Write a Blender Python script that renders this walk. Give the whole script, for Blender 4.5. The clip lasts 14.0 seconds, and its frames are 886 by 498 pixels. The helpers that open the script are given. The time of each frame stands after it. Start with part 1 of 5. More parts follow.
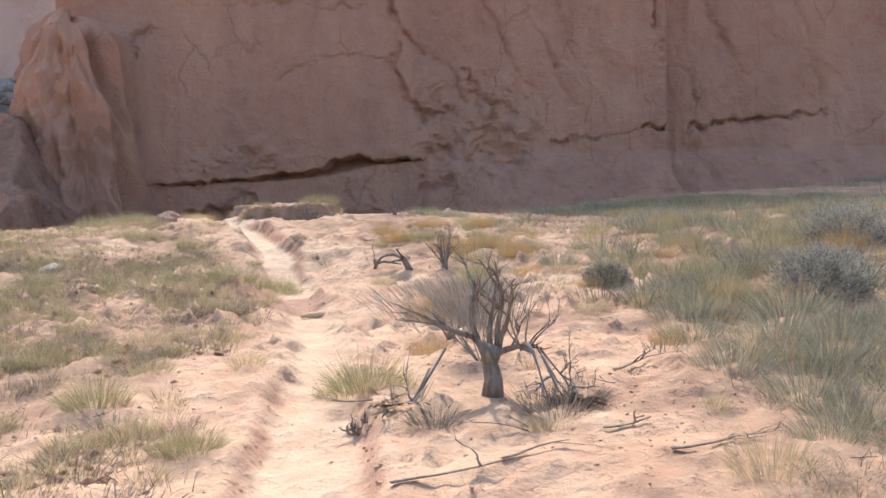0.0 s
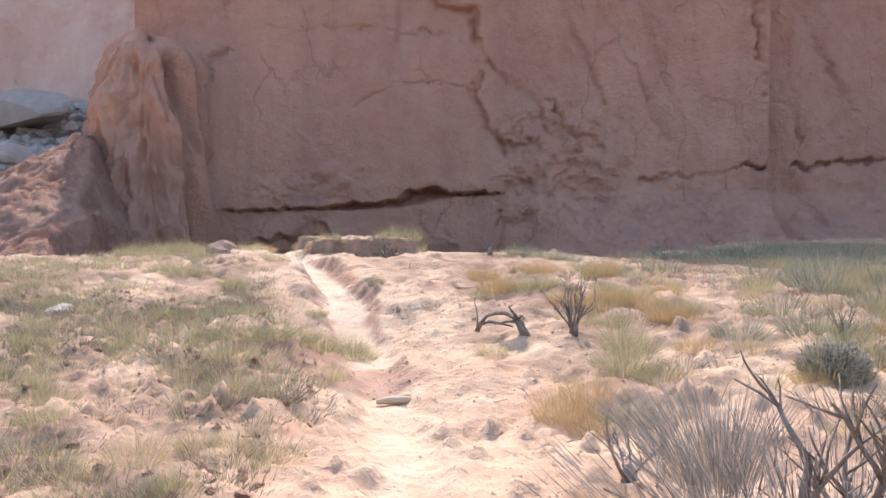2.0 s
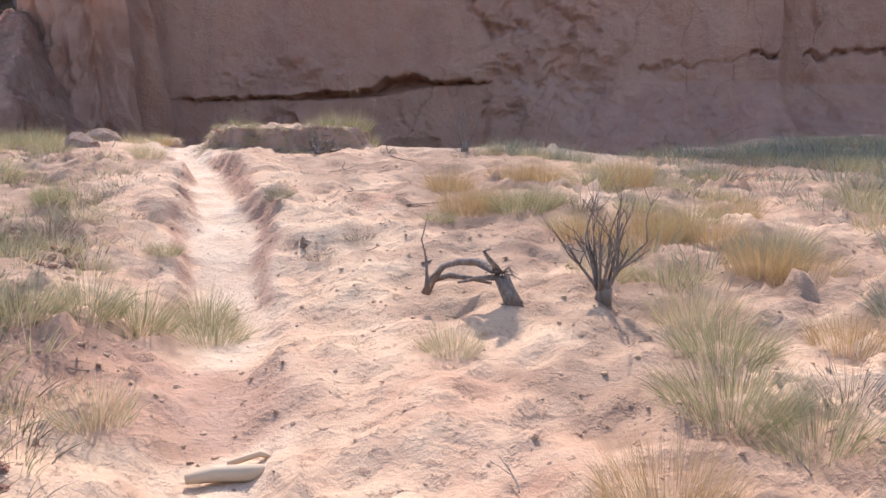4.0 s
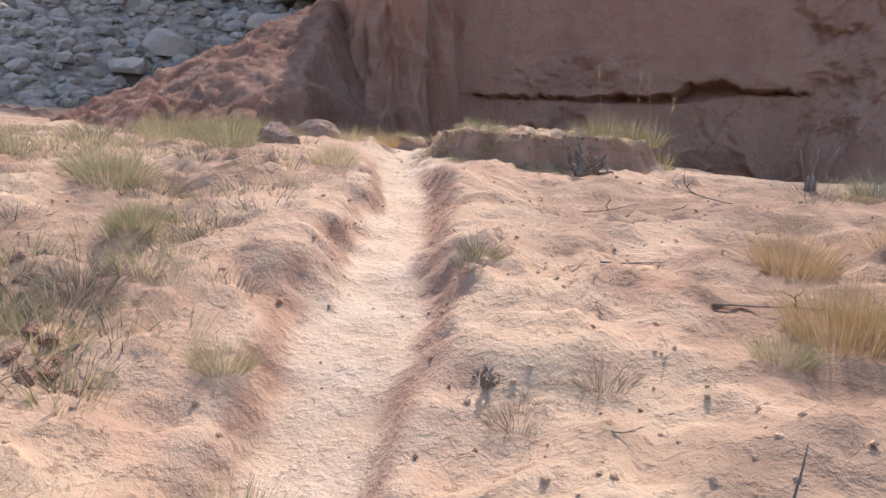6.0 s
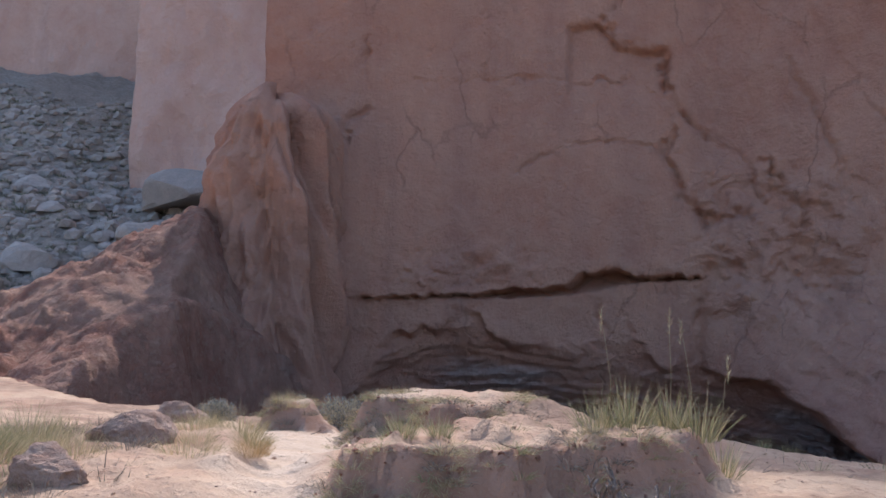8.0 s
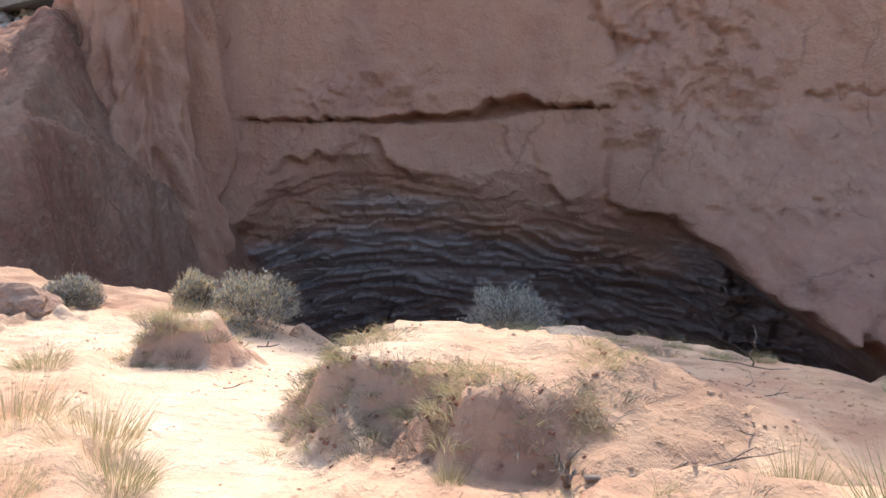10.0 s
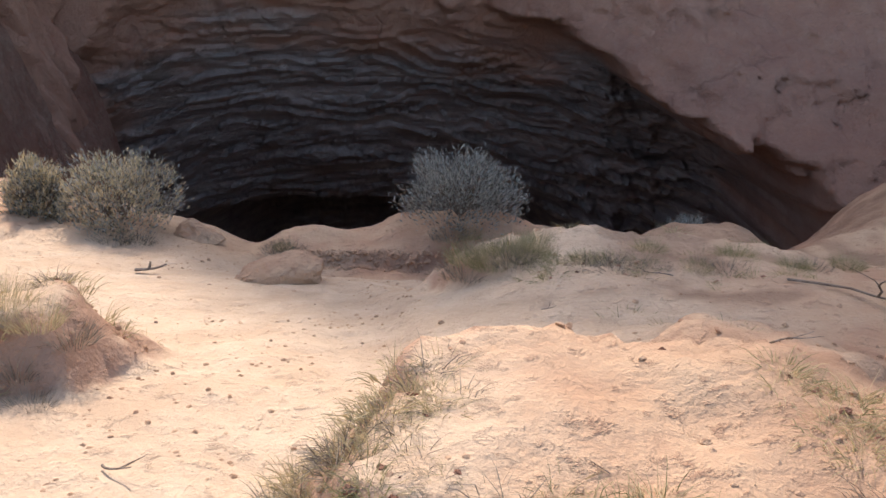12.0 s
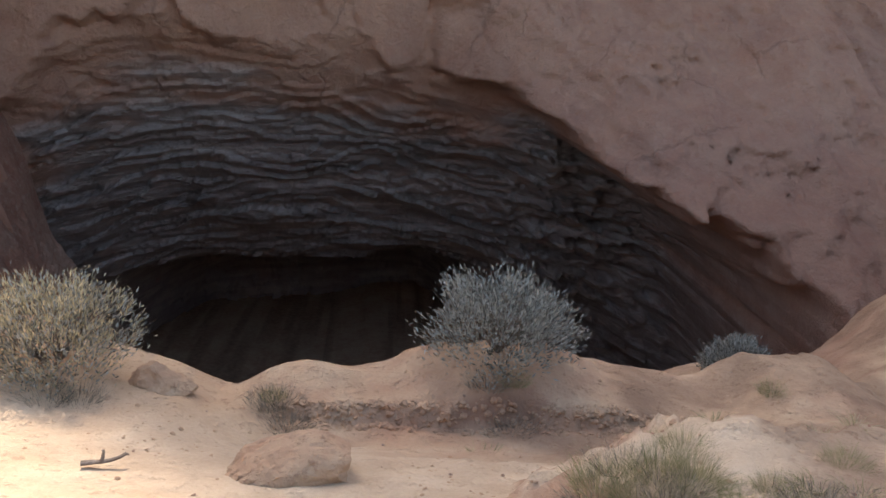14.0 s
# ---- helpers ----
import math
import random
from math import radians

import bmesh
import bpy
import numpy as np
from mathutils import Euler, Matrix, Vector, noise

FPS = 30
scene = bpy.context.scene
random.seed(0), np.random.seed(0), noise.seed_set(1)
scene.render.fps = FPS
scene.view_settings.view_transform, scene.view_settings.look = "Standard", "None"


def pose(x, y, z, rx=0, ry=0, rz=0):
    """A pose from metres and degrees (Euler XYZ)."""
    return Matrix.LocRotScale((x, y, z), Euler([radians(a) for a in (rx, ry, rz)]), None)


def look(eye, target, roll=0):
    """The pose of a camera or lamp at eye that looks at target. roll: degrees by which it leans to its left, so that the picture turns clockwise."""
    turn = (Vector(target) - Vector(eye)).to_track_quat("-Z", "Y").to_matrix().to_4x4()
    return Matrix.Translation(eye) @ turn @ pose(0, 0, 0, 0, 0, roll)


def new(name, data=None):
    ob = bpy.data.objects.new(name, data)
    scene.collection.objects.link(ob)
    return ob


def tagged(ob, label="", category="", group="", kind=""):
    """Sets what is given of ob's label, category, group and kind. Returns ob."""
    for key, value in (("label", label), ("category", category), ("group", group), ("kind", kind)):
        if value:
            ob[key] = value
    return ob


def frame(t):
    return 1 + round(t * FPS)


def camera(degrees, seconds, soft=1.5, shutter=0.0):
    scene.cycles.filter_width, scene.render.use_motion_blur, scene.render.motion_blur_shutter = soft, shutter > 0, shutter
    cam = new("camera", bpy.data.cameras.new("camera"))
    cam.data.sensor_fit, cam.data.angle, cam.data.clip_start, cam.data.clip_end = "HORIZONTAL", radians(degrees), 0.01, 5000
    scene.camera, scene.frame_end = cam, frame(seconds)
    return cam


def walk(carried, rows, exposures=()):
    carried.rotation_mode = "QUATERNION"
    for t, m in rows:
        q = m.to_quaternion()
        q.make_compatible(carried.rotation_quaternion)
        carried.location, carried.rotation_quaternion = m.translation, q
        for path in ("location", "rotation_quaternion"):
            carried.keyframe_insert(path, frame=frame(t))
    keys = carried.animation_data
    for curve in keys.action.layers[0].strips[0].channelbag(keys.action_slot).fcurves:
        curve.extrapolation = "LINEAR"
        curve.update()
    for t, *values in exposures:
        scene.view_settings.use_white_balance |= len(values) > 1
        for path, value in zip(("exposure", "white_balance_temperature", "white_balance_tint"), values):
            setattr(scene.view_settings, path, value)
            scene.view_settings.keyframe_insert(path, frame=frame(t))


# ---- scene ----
cam = camera(54.79, 14.0)
# seconds, eye, target, roll
PATH = [
    (0, (0.255, 0.513, 1.380), (0.177, 2.506, 1.240), -1.57),
    (0.5, (0.146, 1.265, 1.408), (0.031, 3.258, 1.286), -2.25),
    (1, (-0.104, 1.968, 1.446), (-0.238, 3.963, 1.474), 1.72),
    (1.5, (-0.294, 2.729, 1.440), (-0.488, 4.720, 1.431), 2.36),
    (2, (-0.454, 3.463, 1.390), (-0.689, 5.449, 1.332), 0.44),
    (2.2, (-0.488, 3.766, 1.394), (-0.649, 5.757, 1.302), 0.10),
    (4.3, (-0.592, 7.788, 1.267), (-0.811, 9.752, 0.959), 1.48),
    (4.5, (-0.641, 8.080, 1.304), (-0.891, 10.052, 1.080), 2.41),
    (5, (-0.742, 8.833, 1.339), (-1.265, 10.748, 1.096), 1.88),
    (5.5, (-0.904, 9.598, 1.323), (-1.549, 11.451, 0.934), 3.43),
    (6, (-1.105, 10.349, 1.293), (-1.926, 12.144, 0.969), 4.44),
    (6.2, (-1.204, 10.642, 1.280), (-2.074, 12.424, 1.018), 5.65),
    (6.5, (-1.449, 11.101, 1.276), (-2.267, 12.921, 1.152), 3.98),
    (7, (-1.768, 11.861, 1.377), (-2.564, 13.694, 1.455), 2.14),
    (7.5, (-2.199, 12.539, 1.552), (-2.926, 14.396, 1.703), 0.84),
    (7.7, (-2.351, 12.796, 1.651), (-3.031, 14.671, 1.802), 0.80),
    (9.8, (-3.832, 15.460, 1.982), (-4.164, 17.420, 1.766), 2.13),
    (10, (-3.941, 15.655, 2.015), (-4.270, 17.608, 1.737), 2.34),
    (10.5, (-4.143, 16.178, 2.035), (-4.437, 18.110, 1.607), 1.91),
    (11, (-4.368, 16.676, 2.039), (-4.521, 18.575, 1.428), 1.31),
    (11.5, (-4.555, 17.109, 2.081), (-4.632, 18.975, 1.364), 0.27),
    (12, (-4.709, 17.486, 2.094), (-4.719, 19.360, 1.396), 1.12),
    (12.5, (-4.900, 17.884, 2.073), (-4.790, 19.748, 1.359), 2.68),
    (13, (-4.999, 18.323, 2.074), (-4.919, 20.156, 1.276), 1.76),
    (13.5, (-5.221, 18.691, 2.051), (-5.064, 20.541, 1.308), 3.36),
    (14, (-5.364, 18.949, 2.119), (-5.210, 20.858, 1.545), 3.22),
]
walk(cam, [(t, look(eye, target, roll)) for t, eye, target, roll in PATH],
     [(0, 1.25, 6350, 9), (0.5, 1.3, 5950, 10), (1, 1.4, 6050, 10), (2, 1.45, 6050, 10), (4.5, 1.2, 6000, 13), (5.2, 1.28, 6000, 13), (6, 1.02, 6200, 12), (6.6, 1.14, 6000, 12), (7, 1.18, 5700, 13), (7.5, 0.75, 5500, 12), (8.5, 0.95, 5900, 11), (9.8, 1.52, 6400, 10), (10.5, 1.48, 6550, 10), (11.5, 1.15, 6600, 11), (12.5, 0.94, 6900, 11), (13, 0.97, 7000, 12), (13.5, 0.9, 7400, 13), (14, 1.36, 7200, 8)])

# ---- daylight ----
SUN_TURN, SUN_HEIGHT = radians(13), radians(45)  # west of north, above the horizon
TO_SUN = Vector((-math.sin(SUN_TURN) * math.cos(SUN_HEIGHT), math.cos(SUN_TURN) * math.cos(SUN_HEIGHT), math.sin(SUN_HEIGHT)))
world = bpy.data.worlds.new("world")
scene.world = world
world.use_nodes = True
sky = world.node_tree.nodes.new("ShaderNodeTexSky")
sky.sky_type, sky.sun_disc = "NISHITA", False
sky.sun_elevation, sky.sun_rotation = SUN_HEIGHT, -SUN_TURN
sky.altitude, sky.dust_density, sky.ozone_density = 1300, 6.0, 0.6
world.node_tree.links.new(sky.outputs[0], world.node_tree.nodes["Background"].inputs[0])
world.node_tree.nodes["Background"].inputs[1].default_value = 0.15
sun = new("sun", bpy.data.lights.new("sun", "SUN"))
sun.data.energy, sun.data.angle, sun.data.color = 2.3, radians(1.0), (1.0, 0.905, 0.84)
sun.matrix_world = look((0, 0, 60), Vector((0, 0, 60)) - TO_SUN)


# ---- materials ----
class Nodes:
    """A small helper to wire up one material."""

    def __init__(self, name, roughness=0.9):
        self.mat = bpy.data.materials.new(name)
        self.mat.use_nodes = True
        self.tree = self.mat.node_tree
        self.bsdf = self.tree.nodes["Principled BSDF"]
        self.bsdf.inputs["Roughness"].default_value = roughness
        self.bsdf.inputs["Specular IOR Level"].default_value = 0.2
        self.coord = self.tree.nodes.new("ShaderNodeTexCoord").outputs["Object"]

    def link(self, a, b):
        self.tree.links.new(a, b)
        return self

    def put(self, kind, **inputs):
        node = self.tree.nodes.new(kind)
        for key, value in inputs.items():
            slot = node.inputs[key.replace("_", " ")]
            if isinstance(value, bpy.types.NodeSocket):
                self.link(value, slot)
            else:
                slot.default_value = value
        return node

    def stretched(self, sx, sy, sz):
        return self.put("ShaderNodeMapping", Vector=self.coord, Scale=(sx, sy, sz)).outputs[0]

    def grain(self, scale, detail=6.0, rough=0.6, vector=None, low=0.35, high=0.65):
        n = self.put("ShaderNodeTexNoise", Vector=vector or self.coord, Scale=scale, Detail=detail, Roughness=rough)
        return self.put("ShaderNodeMapRange", Value=n.outputs[0], From_Min=low, From_Max=high).outputs[0]

    def blend(self, a, b, factor):
        m = self.tree.nodes.new("ShaderNodeMix")
        m.data_type = "RGBA"
        for n, value in ((0, factor), (6, a), (7, b)):
            if isinstance(value, bpy.types.NodeSocket):
                self.link(value, m.inputs[n])
            else:
                m.inputs[n].default_value = value if n == 0 else (*value, 1)
        return m.outputs[2]

    def mask(self, name):
        a = self.tree.nodes.new("ShaderNodeAttribute")
        a.attribute_name = name
        return a.outputs["Fac"]

    def math(self, kind, a, b=0.5):
        m = self.tree.nodes.new("ShaderNodeMath")
        m.operation = kind
        for n, value in enumerate((a, b)):
            if isinstance(value, bpy.types.NodeSocket):
                self.link(value, m.inputs[n])
            else:
                m.inputs[n].default_value = value
        return m.outputs[0]

    def random(self, island=False):
        if island:
            return self.tree.nodes.new("ShaderNodeNewGeometry").outputs["Random Per Island"]
        return self.tree.nodes.new("ShaderNodeObjectInfo").outputs["Random"]

    def done(self, color, height=None, strength=0.4, distance=0.02):
        if isinstance(color, bpy.types.NodeSocket):
            self.link(color, self.bsdf.inputs["Base Color"])
        else:
            self.bsdf.inputs["Base Color"].default_value = (*color, 1)
        if height is not None:
            b = self.put("ShaderNodeBump", Height=height, Strength=strength, Distance=distance)
            self.link(b.outputs[0], self.bsdf.inputs["Normal"])
        return self.mat


def soil_material():
    m = Nodes("sandy_soil", 0.95)
    broad = m.grain(0.55, 5, 0.6, low=0.38, high=0.62)
    mid = m.grain(3.5, 6, 0.65, low=0.36, high=0.64)
    fine = m.grain(42, 4, 0.7, low=0.3, high=0.7)
    pebbly = m.grain(14, 5, 0.75, low=0.56, high=0.68)
    red = m.blend((0.45, 0.255, 0.16), (0.565, 0.38, 0.24), broad)
    red = m.blend(red, (0.655, 0.48, 0.32), m.math("MULTIPLY", mid, 0.55))
    red = m.blend(red, (0.33, 0.17, 0.11), m.math("MULTIPLY", pebbly, 0.65))
    sand = m.blend((0.60, 0.435, 0.295), (0.71, 0.555, 0.40), mid)
    sand = m.blend(sand, (0.50, 0.33, 0.22), m.math("MULTIPLY", pebbly, 0.4))
    col = m.blend(red, sand, m.mask("trodden"))
    col = m.blend(col, m.blend((0.30, 0.155, 0.10), (0.40, 0.22, 0.15), mid), m.mask("bank"))
    col = m.blend(col, m.blend((0.19, 0.115, 0.078), (0.40, 0.25, 0.16), mid), m.math("MULTIPLY", m.mask("litter"), m.math("ADD", m.math("MULTIPLY", pebbly, 0.35), 0.65)))
    col = m.blend(col, (0.30, 0.19, 0.12), m.math("MULTIPLY", fine, 0.16))
    height = m.math("ADD", m.math("MULTIPLY", mid, 0.9), m.math("ADD", m.math("MULTIPLY", fine, 0.16), m.math("MULTIPLY", pebbly, 0.5)))
    return m.done(col, height, 0.6, 0.035)


def sandstone_material():
    m = Nodes("red_sandstone", 0.9)
    streak = m.grain(1.0, 7, 0.6, m.stretched(0.5, 0.5, 0.055), 0.36, 0.66)
    broad = m.grain(0.09, 5, 0.55, low=0.36, high=0.64)
    mid = m.grain(0.9, 8, 0.65, low=0.34, high=0.66)
    fine = m.grain(7, 6, 0.7, low=0.3, high=0.7)
    beds = m.grain(1.0, 5, 0.6, m.stretched(0.10, 0.10, 1.5), 0.38, 0.62)
    col = m.blend((0.49, 0.24, 0.153), (0.595, 0.322, 0.21), broad)
    col = m.blend(col, (0.34, 0.18, 0.135), m.math("MULTIPLY", streak, 0.5))
    col = m.blend(col, (0.615, 0.385, 0.262), m.math("MULTIPLY", mid, 0.4))
    col = m.blend(col, (0.22, 0.12, 0.09), m.math("MULTIPLY", fine, 0.18))
    warp = m.put("ShaderNodeTexNoise", Vector=m.coord, Scale=0.5, Detail=4.0)
    bent = m.tree.nodes.new("ShaderNodeVectorMath")
    bent.operation = "MULTIPLY_ADD"
    m.link(warp.outputs[1], bent.inputs[0]).link(m.stretched(0.55, 0.55, 0.26), bent.inputs[2])
    bent.inputs[1].default_value = (0.9, 0.9, 0.9)
    cell = m.tree.nodes.new("ShaderNodeTexVoronoi")
    cell.feature = "DISTANCE_TO_EDGE"
    cell.inputs["Scale"].default_value = 0.45
    m.link(bent.outputs[0], cell.inputs["Vector"])
    crack = m.put("ShaderNodeMapRange", Value=cell.outputs[0], From_Min=0.0, From_Max=0.022, To_Min=1.0, To_Max=0.0).outputs[0]
    crack = m.math("MULTIPLY", crack, m.grain(0.22, 4, 0.6, low=0.5, high=0.6))
    col = m.blend(col, (0.16, 0.09, 0.065), m.math("MULTIPLY", crack, 0.35))
    shale = m.blend((0.29, 0.225, 0.195), (0.50, 0.405, 0.35), m.math("MULTIPLY", beds, m.math("ADD", mid, 0.35)))
    col = m.blend(col, shale, m.mask("shale"))
    height = m.math("ADD", m.math("MULTIPLY", mid, 1.0), m.math("ADD", m.math("MULTIPLY", fine, 0.25), m.math("MULTIPLY", m.math("MULTIPLY", beds, m.mask("shale")), 1.2)))
    height = m.math("SUBTRACT", height, m.math("MULTIPLY", crack, 0.35))
    return m.done(col, height, 0.6, 0.3)


def clay_material():
    m = Nodes("red_clay", 0.95)
    mid = m.grain(0.8, 6, 0.65)
    fine = m.grain(5, 6, 0.75, low=0.3, high=0.7)
    pale = m.grain(0.25, 4, 0.6, low=0.42, high=0.62)
    stony = m.grain(2.6, 6, 0.75, low=0.5, high=0.62)
    col = m.blend((0.32, 0.145, 0.095), (0.46, 0.25, 0.17), mid)
    col = m.blend(col, (0.56, 0.38, 0.27), m.math("MULTIPLY", pale, 0.55))
    col = m.blend(col, (0.60, 0.42, 0.30), m.math("MULTIPLY", stony, 0.4))
    col = m.blend(col, (0.22, 0.10, 0.07), m.math("MULTIPLY", fine, 0.4))
    return m.done(col, m.math("ADD", m.math("MULTIPLY", stony, 0.7), m.math("ADD", mid, m.math("MULTIPLY", fine, 0.6))), 0.8, 0.16)


def talus_material():
    m = Nodes("grey_talus", 0.95)
    mid = m.grain(0.35, 7, 0.7)
    fine = m.grain(2.2, 6, 0.75, low=0.3, high=0.7)
    col = m.blend((0.50, 0.42, 0.34), (0.66, 0.56, 0.46), mid)
    col = m.blend(col, (0.2, 0.19, 0.14), m.math("MULTIPLY", fine, 0.5))
    return m.done(col, m.math("ADD", mid, fine), 0.8, 0.6)


# Red sandstone with distance haze put into its base colour.
def hazed_sandstone_material():
    m = Nodes("hazed_sandstone", 0.95)
    broad, mid = m.grain(0.05, 5, 0.6), m.grain(0.3, 6, 0.65)
    streak = m.grain(1.0, 6, 0.6, m.stretched(0.2, 0.2, 0.02), 0.36, 0.66)
    col = m.blend((0.57, 0.345, 0.25), (0.66, 0.45, 0.345), broad)
    col = m.blend(col, (0.48, 0.30, 0.23), m.math("MULTIPLY", streak, 0.45))
    return m.done(m.blend(col, (0.74, 0.58, 0.48), m.math("MULTIPLY", mid, 0.3)), mid, 0.5, 0.6)


HAZED_SANDSTONE = hazed_sandstone_material()
SOIL, SANDSTONE, CLAY, TALUS = soil_material(), sandstone_material(), clay_material(), talus_material()

# ---- land form, in metres ----
def smooth(a, b, v):
    t = np.clip((v - a) / (b - a), 0, 1)
    return t * t * (3 - 2 * t)


def lattice(ix, iy, seed):
    h = (ix.astype(np.int64) * 374761393 + iy.astype(np.int64) * 668265263 + seed * 1442695041) & 0x7FFFFFFF
    h = ((h ^ (h >> 13)) * 1274126177) & 0x7FFFFFFF
    return ((h ^ (h >> 16)) & 0xFFFF) / 65535.0


def value_noise(x, y, seed=0):
    """Smooth noise from -1 to 1."""
    ix, iy = np.floor(x), np.floor(y)
    fx, fy = x - ix, y - iy
    fx, fy = fx * fx * (3 - 2 * fx), fy * fy * (3 - 2 * fy)
    a, b = lattice(ix, iy, seed), lattice(ix + 1, iy, seed)
    c, d = lattice(ix, iy + 1, seed), lattice(ix + 1, iy + 1, seed)
    return 2 * ((a + (b - a) * fx) * (1 - fy) + (c + (d - c) * fx) * fy) - 1


def fbm(x, y, octaves=4, seed=0, gain=0.5):
    total, amp, f = 0.0, 1.0, 1.0
    for n in range(octaves):
        total = total + amp * value_noise(x * f + 17.3 * n, y * f - 9.1 * n, seed + n)
        amp, f = amp * gain, f * 2.03
    return total


def bump(x, y, cx, cy, rx, ry, turn=0.0):
    c, s = math.cos(turn), math.sin(turn)
    u, v = ((x - cx) * c + (y - cy) * s) / rx, (-(x - cx) * s + (y - cy) * c) / ry
    return u * u + v * v


PATH_Y = [-8, 0, 3, 5.5, 7, 8.5, 10.2, 11.9, 12.8, 13.5, 15.4, 16.6, 17.8, 19.0, 20.0, 21.2, 22.4, 24]
PATH_X = [0.3, -0.2, -0.42, -0.72, -0.98, -1.3, -1.68, -2.25, -2.62, -2.88, -3.75, -4.45, -5.05, -5.35, -5.6, -6.0, -6.3, -6.4]
RIM_X = [-60, -30, -18, -13, -10, -8, -6, -4, -2, 0, 3, 6, 9, 14, 20, 26, 60]
RIM_Y = [30, 30, 29, 26, 24.8, 24.2, 23.9, 24.0, 24.6, 25.8, 27.5, 29.5, 32.5, 38, 44, 50, 52]


def path_x(y):
    """The middle of the trodden path."""
    k = 0.35
    return (np.interp(y - k, PATH_Y, PATH_X) + np.interp(y, PATH_Y, PATH_X) + np.interp(y + k, PATH_Y, PATH_X)) / 3


def path_half(y):
    return 0.22 + 0.1 * smooth(9, 5, y) + 0.75 * smooth(17.5, 20, y)


# middle, half widths, turn, top, fall in front and behind, how much gentler it falls in the north-east and south-east
MOUNDS = [(-3.42, 17.45, 0.9, 0.36, 0.62, 1.12, 1.75, 0.9, 0.0, 0.2), (-4.3, 19.05, 0.55, 0.46, 0.1, 1.13, 1.45, 0.8, 0.5, 0.78), (-6.12, 20.2, 0.08, 0.1, 0.0, 0.9, 1.1, 1.0, 0.0, 0.0), (-3.8, 21.5, 0.75, 0.28, -0.03, 0.62, 0.8, 1.0, 0.4, 0.72)]


def outside(x, y, cx, cy, rx, ry, turn):
    """How far a place lies beyond a mound's level top, with a ragged edge."""
    q = np.sqrt(bump(x, y, cx, cy, rx, ry, turn))
    return np.hypot(x - cx, y - cy) * (1 - 1 / np.maximum(q, 0.05)) + 0.10 * fbm(x * 1.9, y * 1.9, 3, 11) + 0.085 * fbm(x * 5.2, y * 5.2, 4, 12, 0.6)


def mound(x, y, cx, cy, rx, ry, turn, top, front, behind, gentle, south):
    d = outside(x, y, cx, cy, rx, ry, turn)
    open_side = smooth(-0.25, 0.35, y - cy) * smooth(-0.8, -0.35, (x - cx) / rx)
    front = front * (1 - south * smooth(0.1, 0.95, (x - cx) / rx))
    fall = front + (behind * (1 - gentle * smooth(0, 0.8, (x - cx) / rx)) - front) * open_side
    return top - fall * np.maximum(d, 0) - 0.10 * np.maximum(-d, 0) * smooth(0.1, -0.5, y - cy) + 0.02 * fbm(x * 3, y * 3, 3, 13)


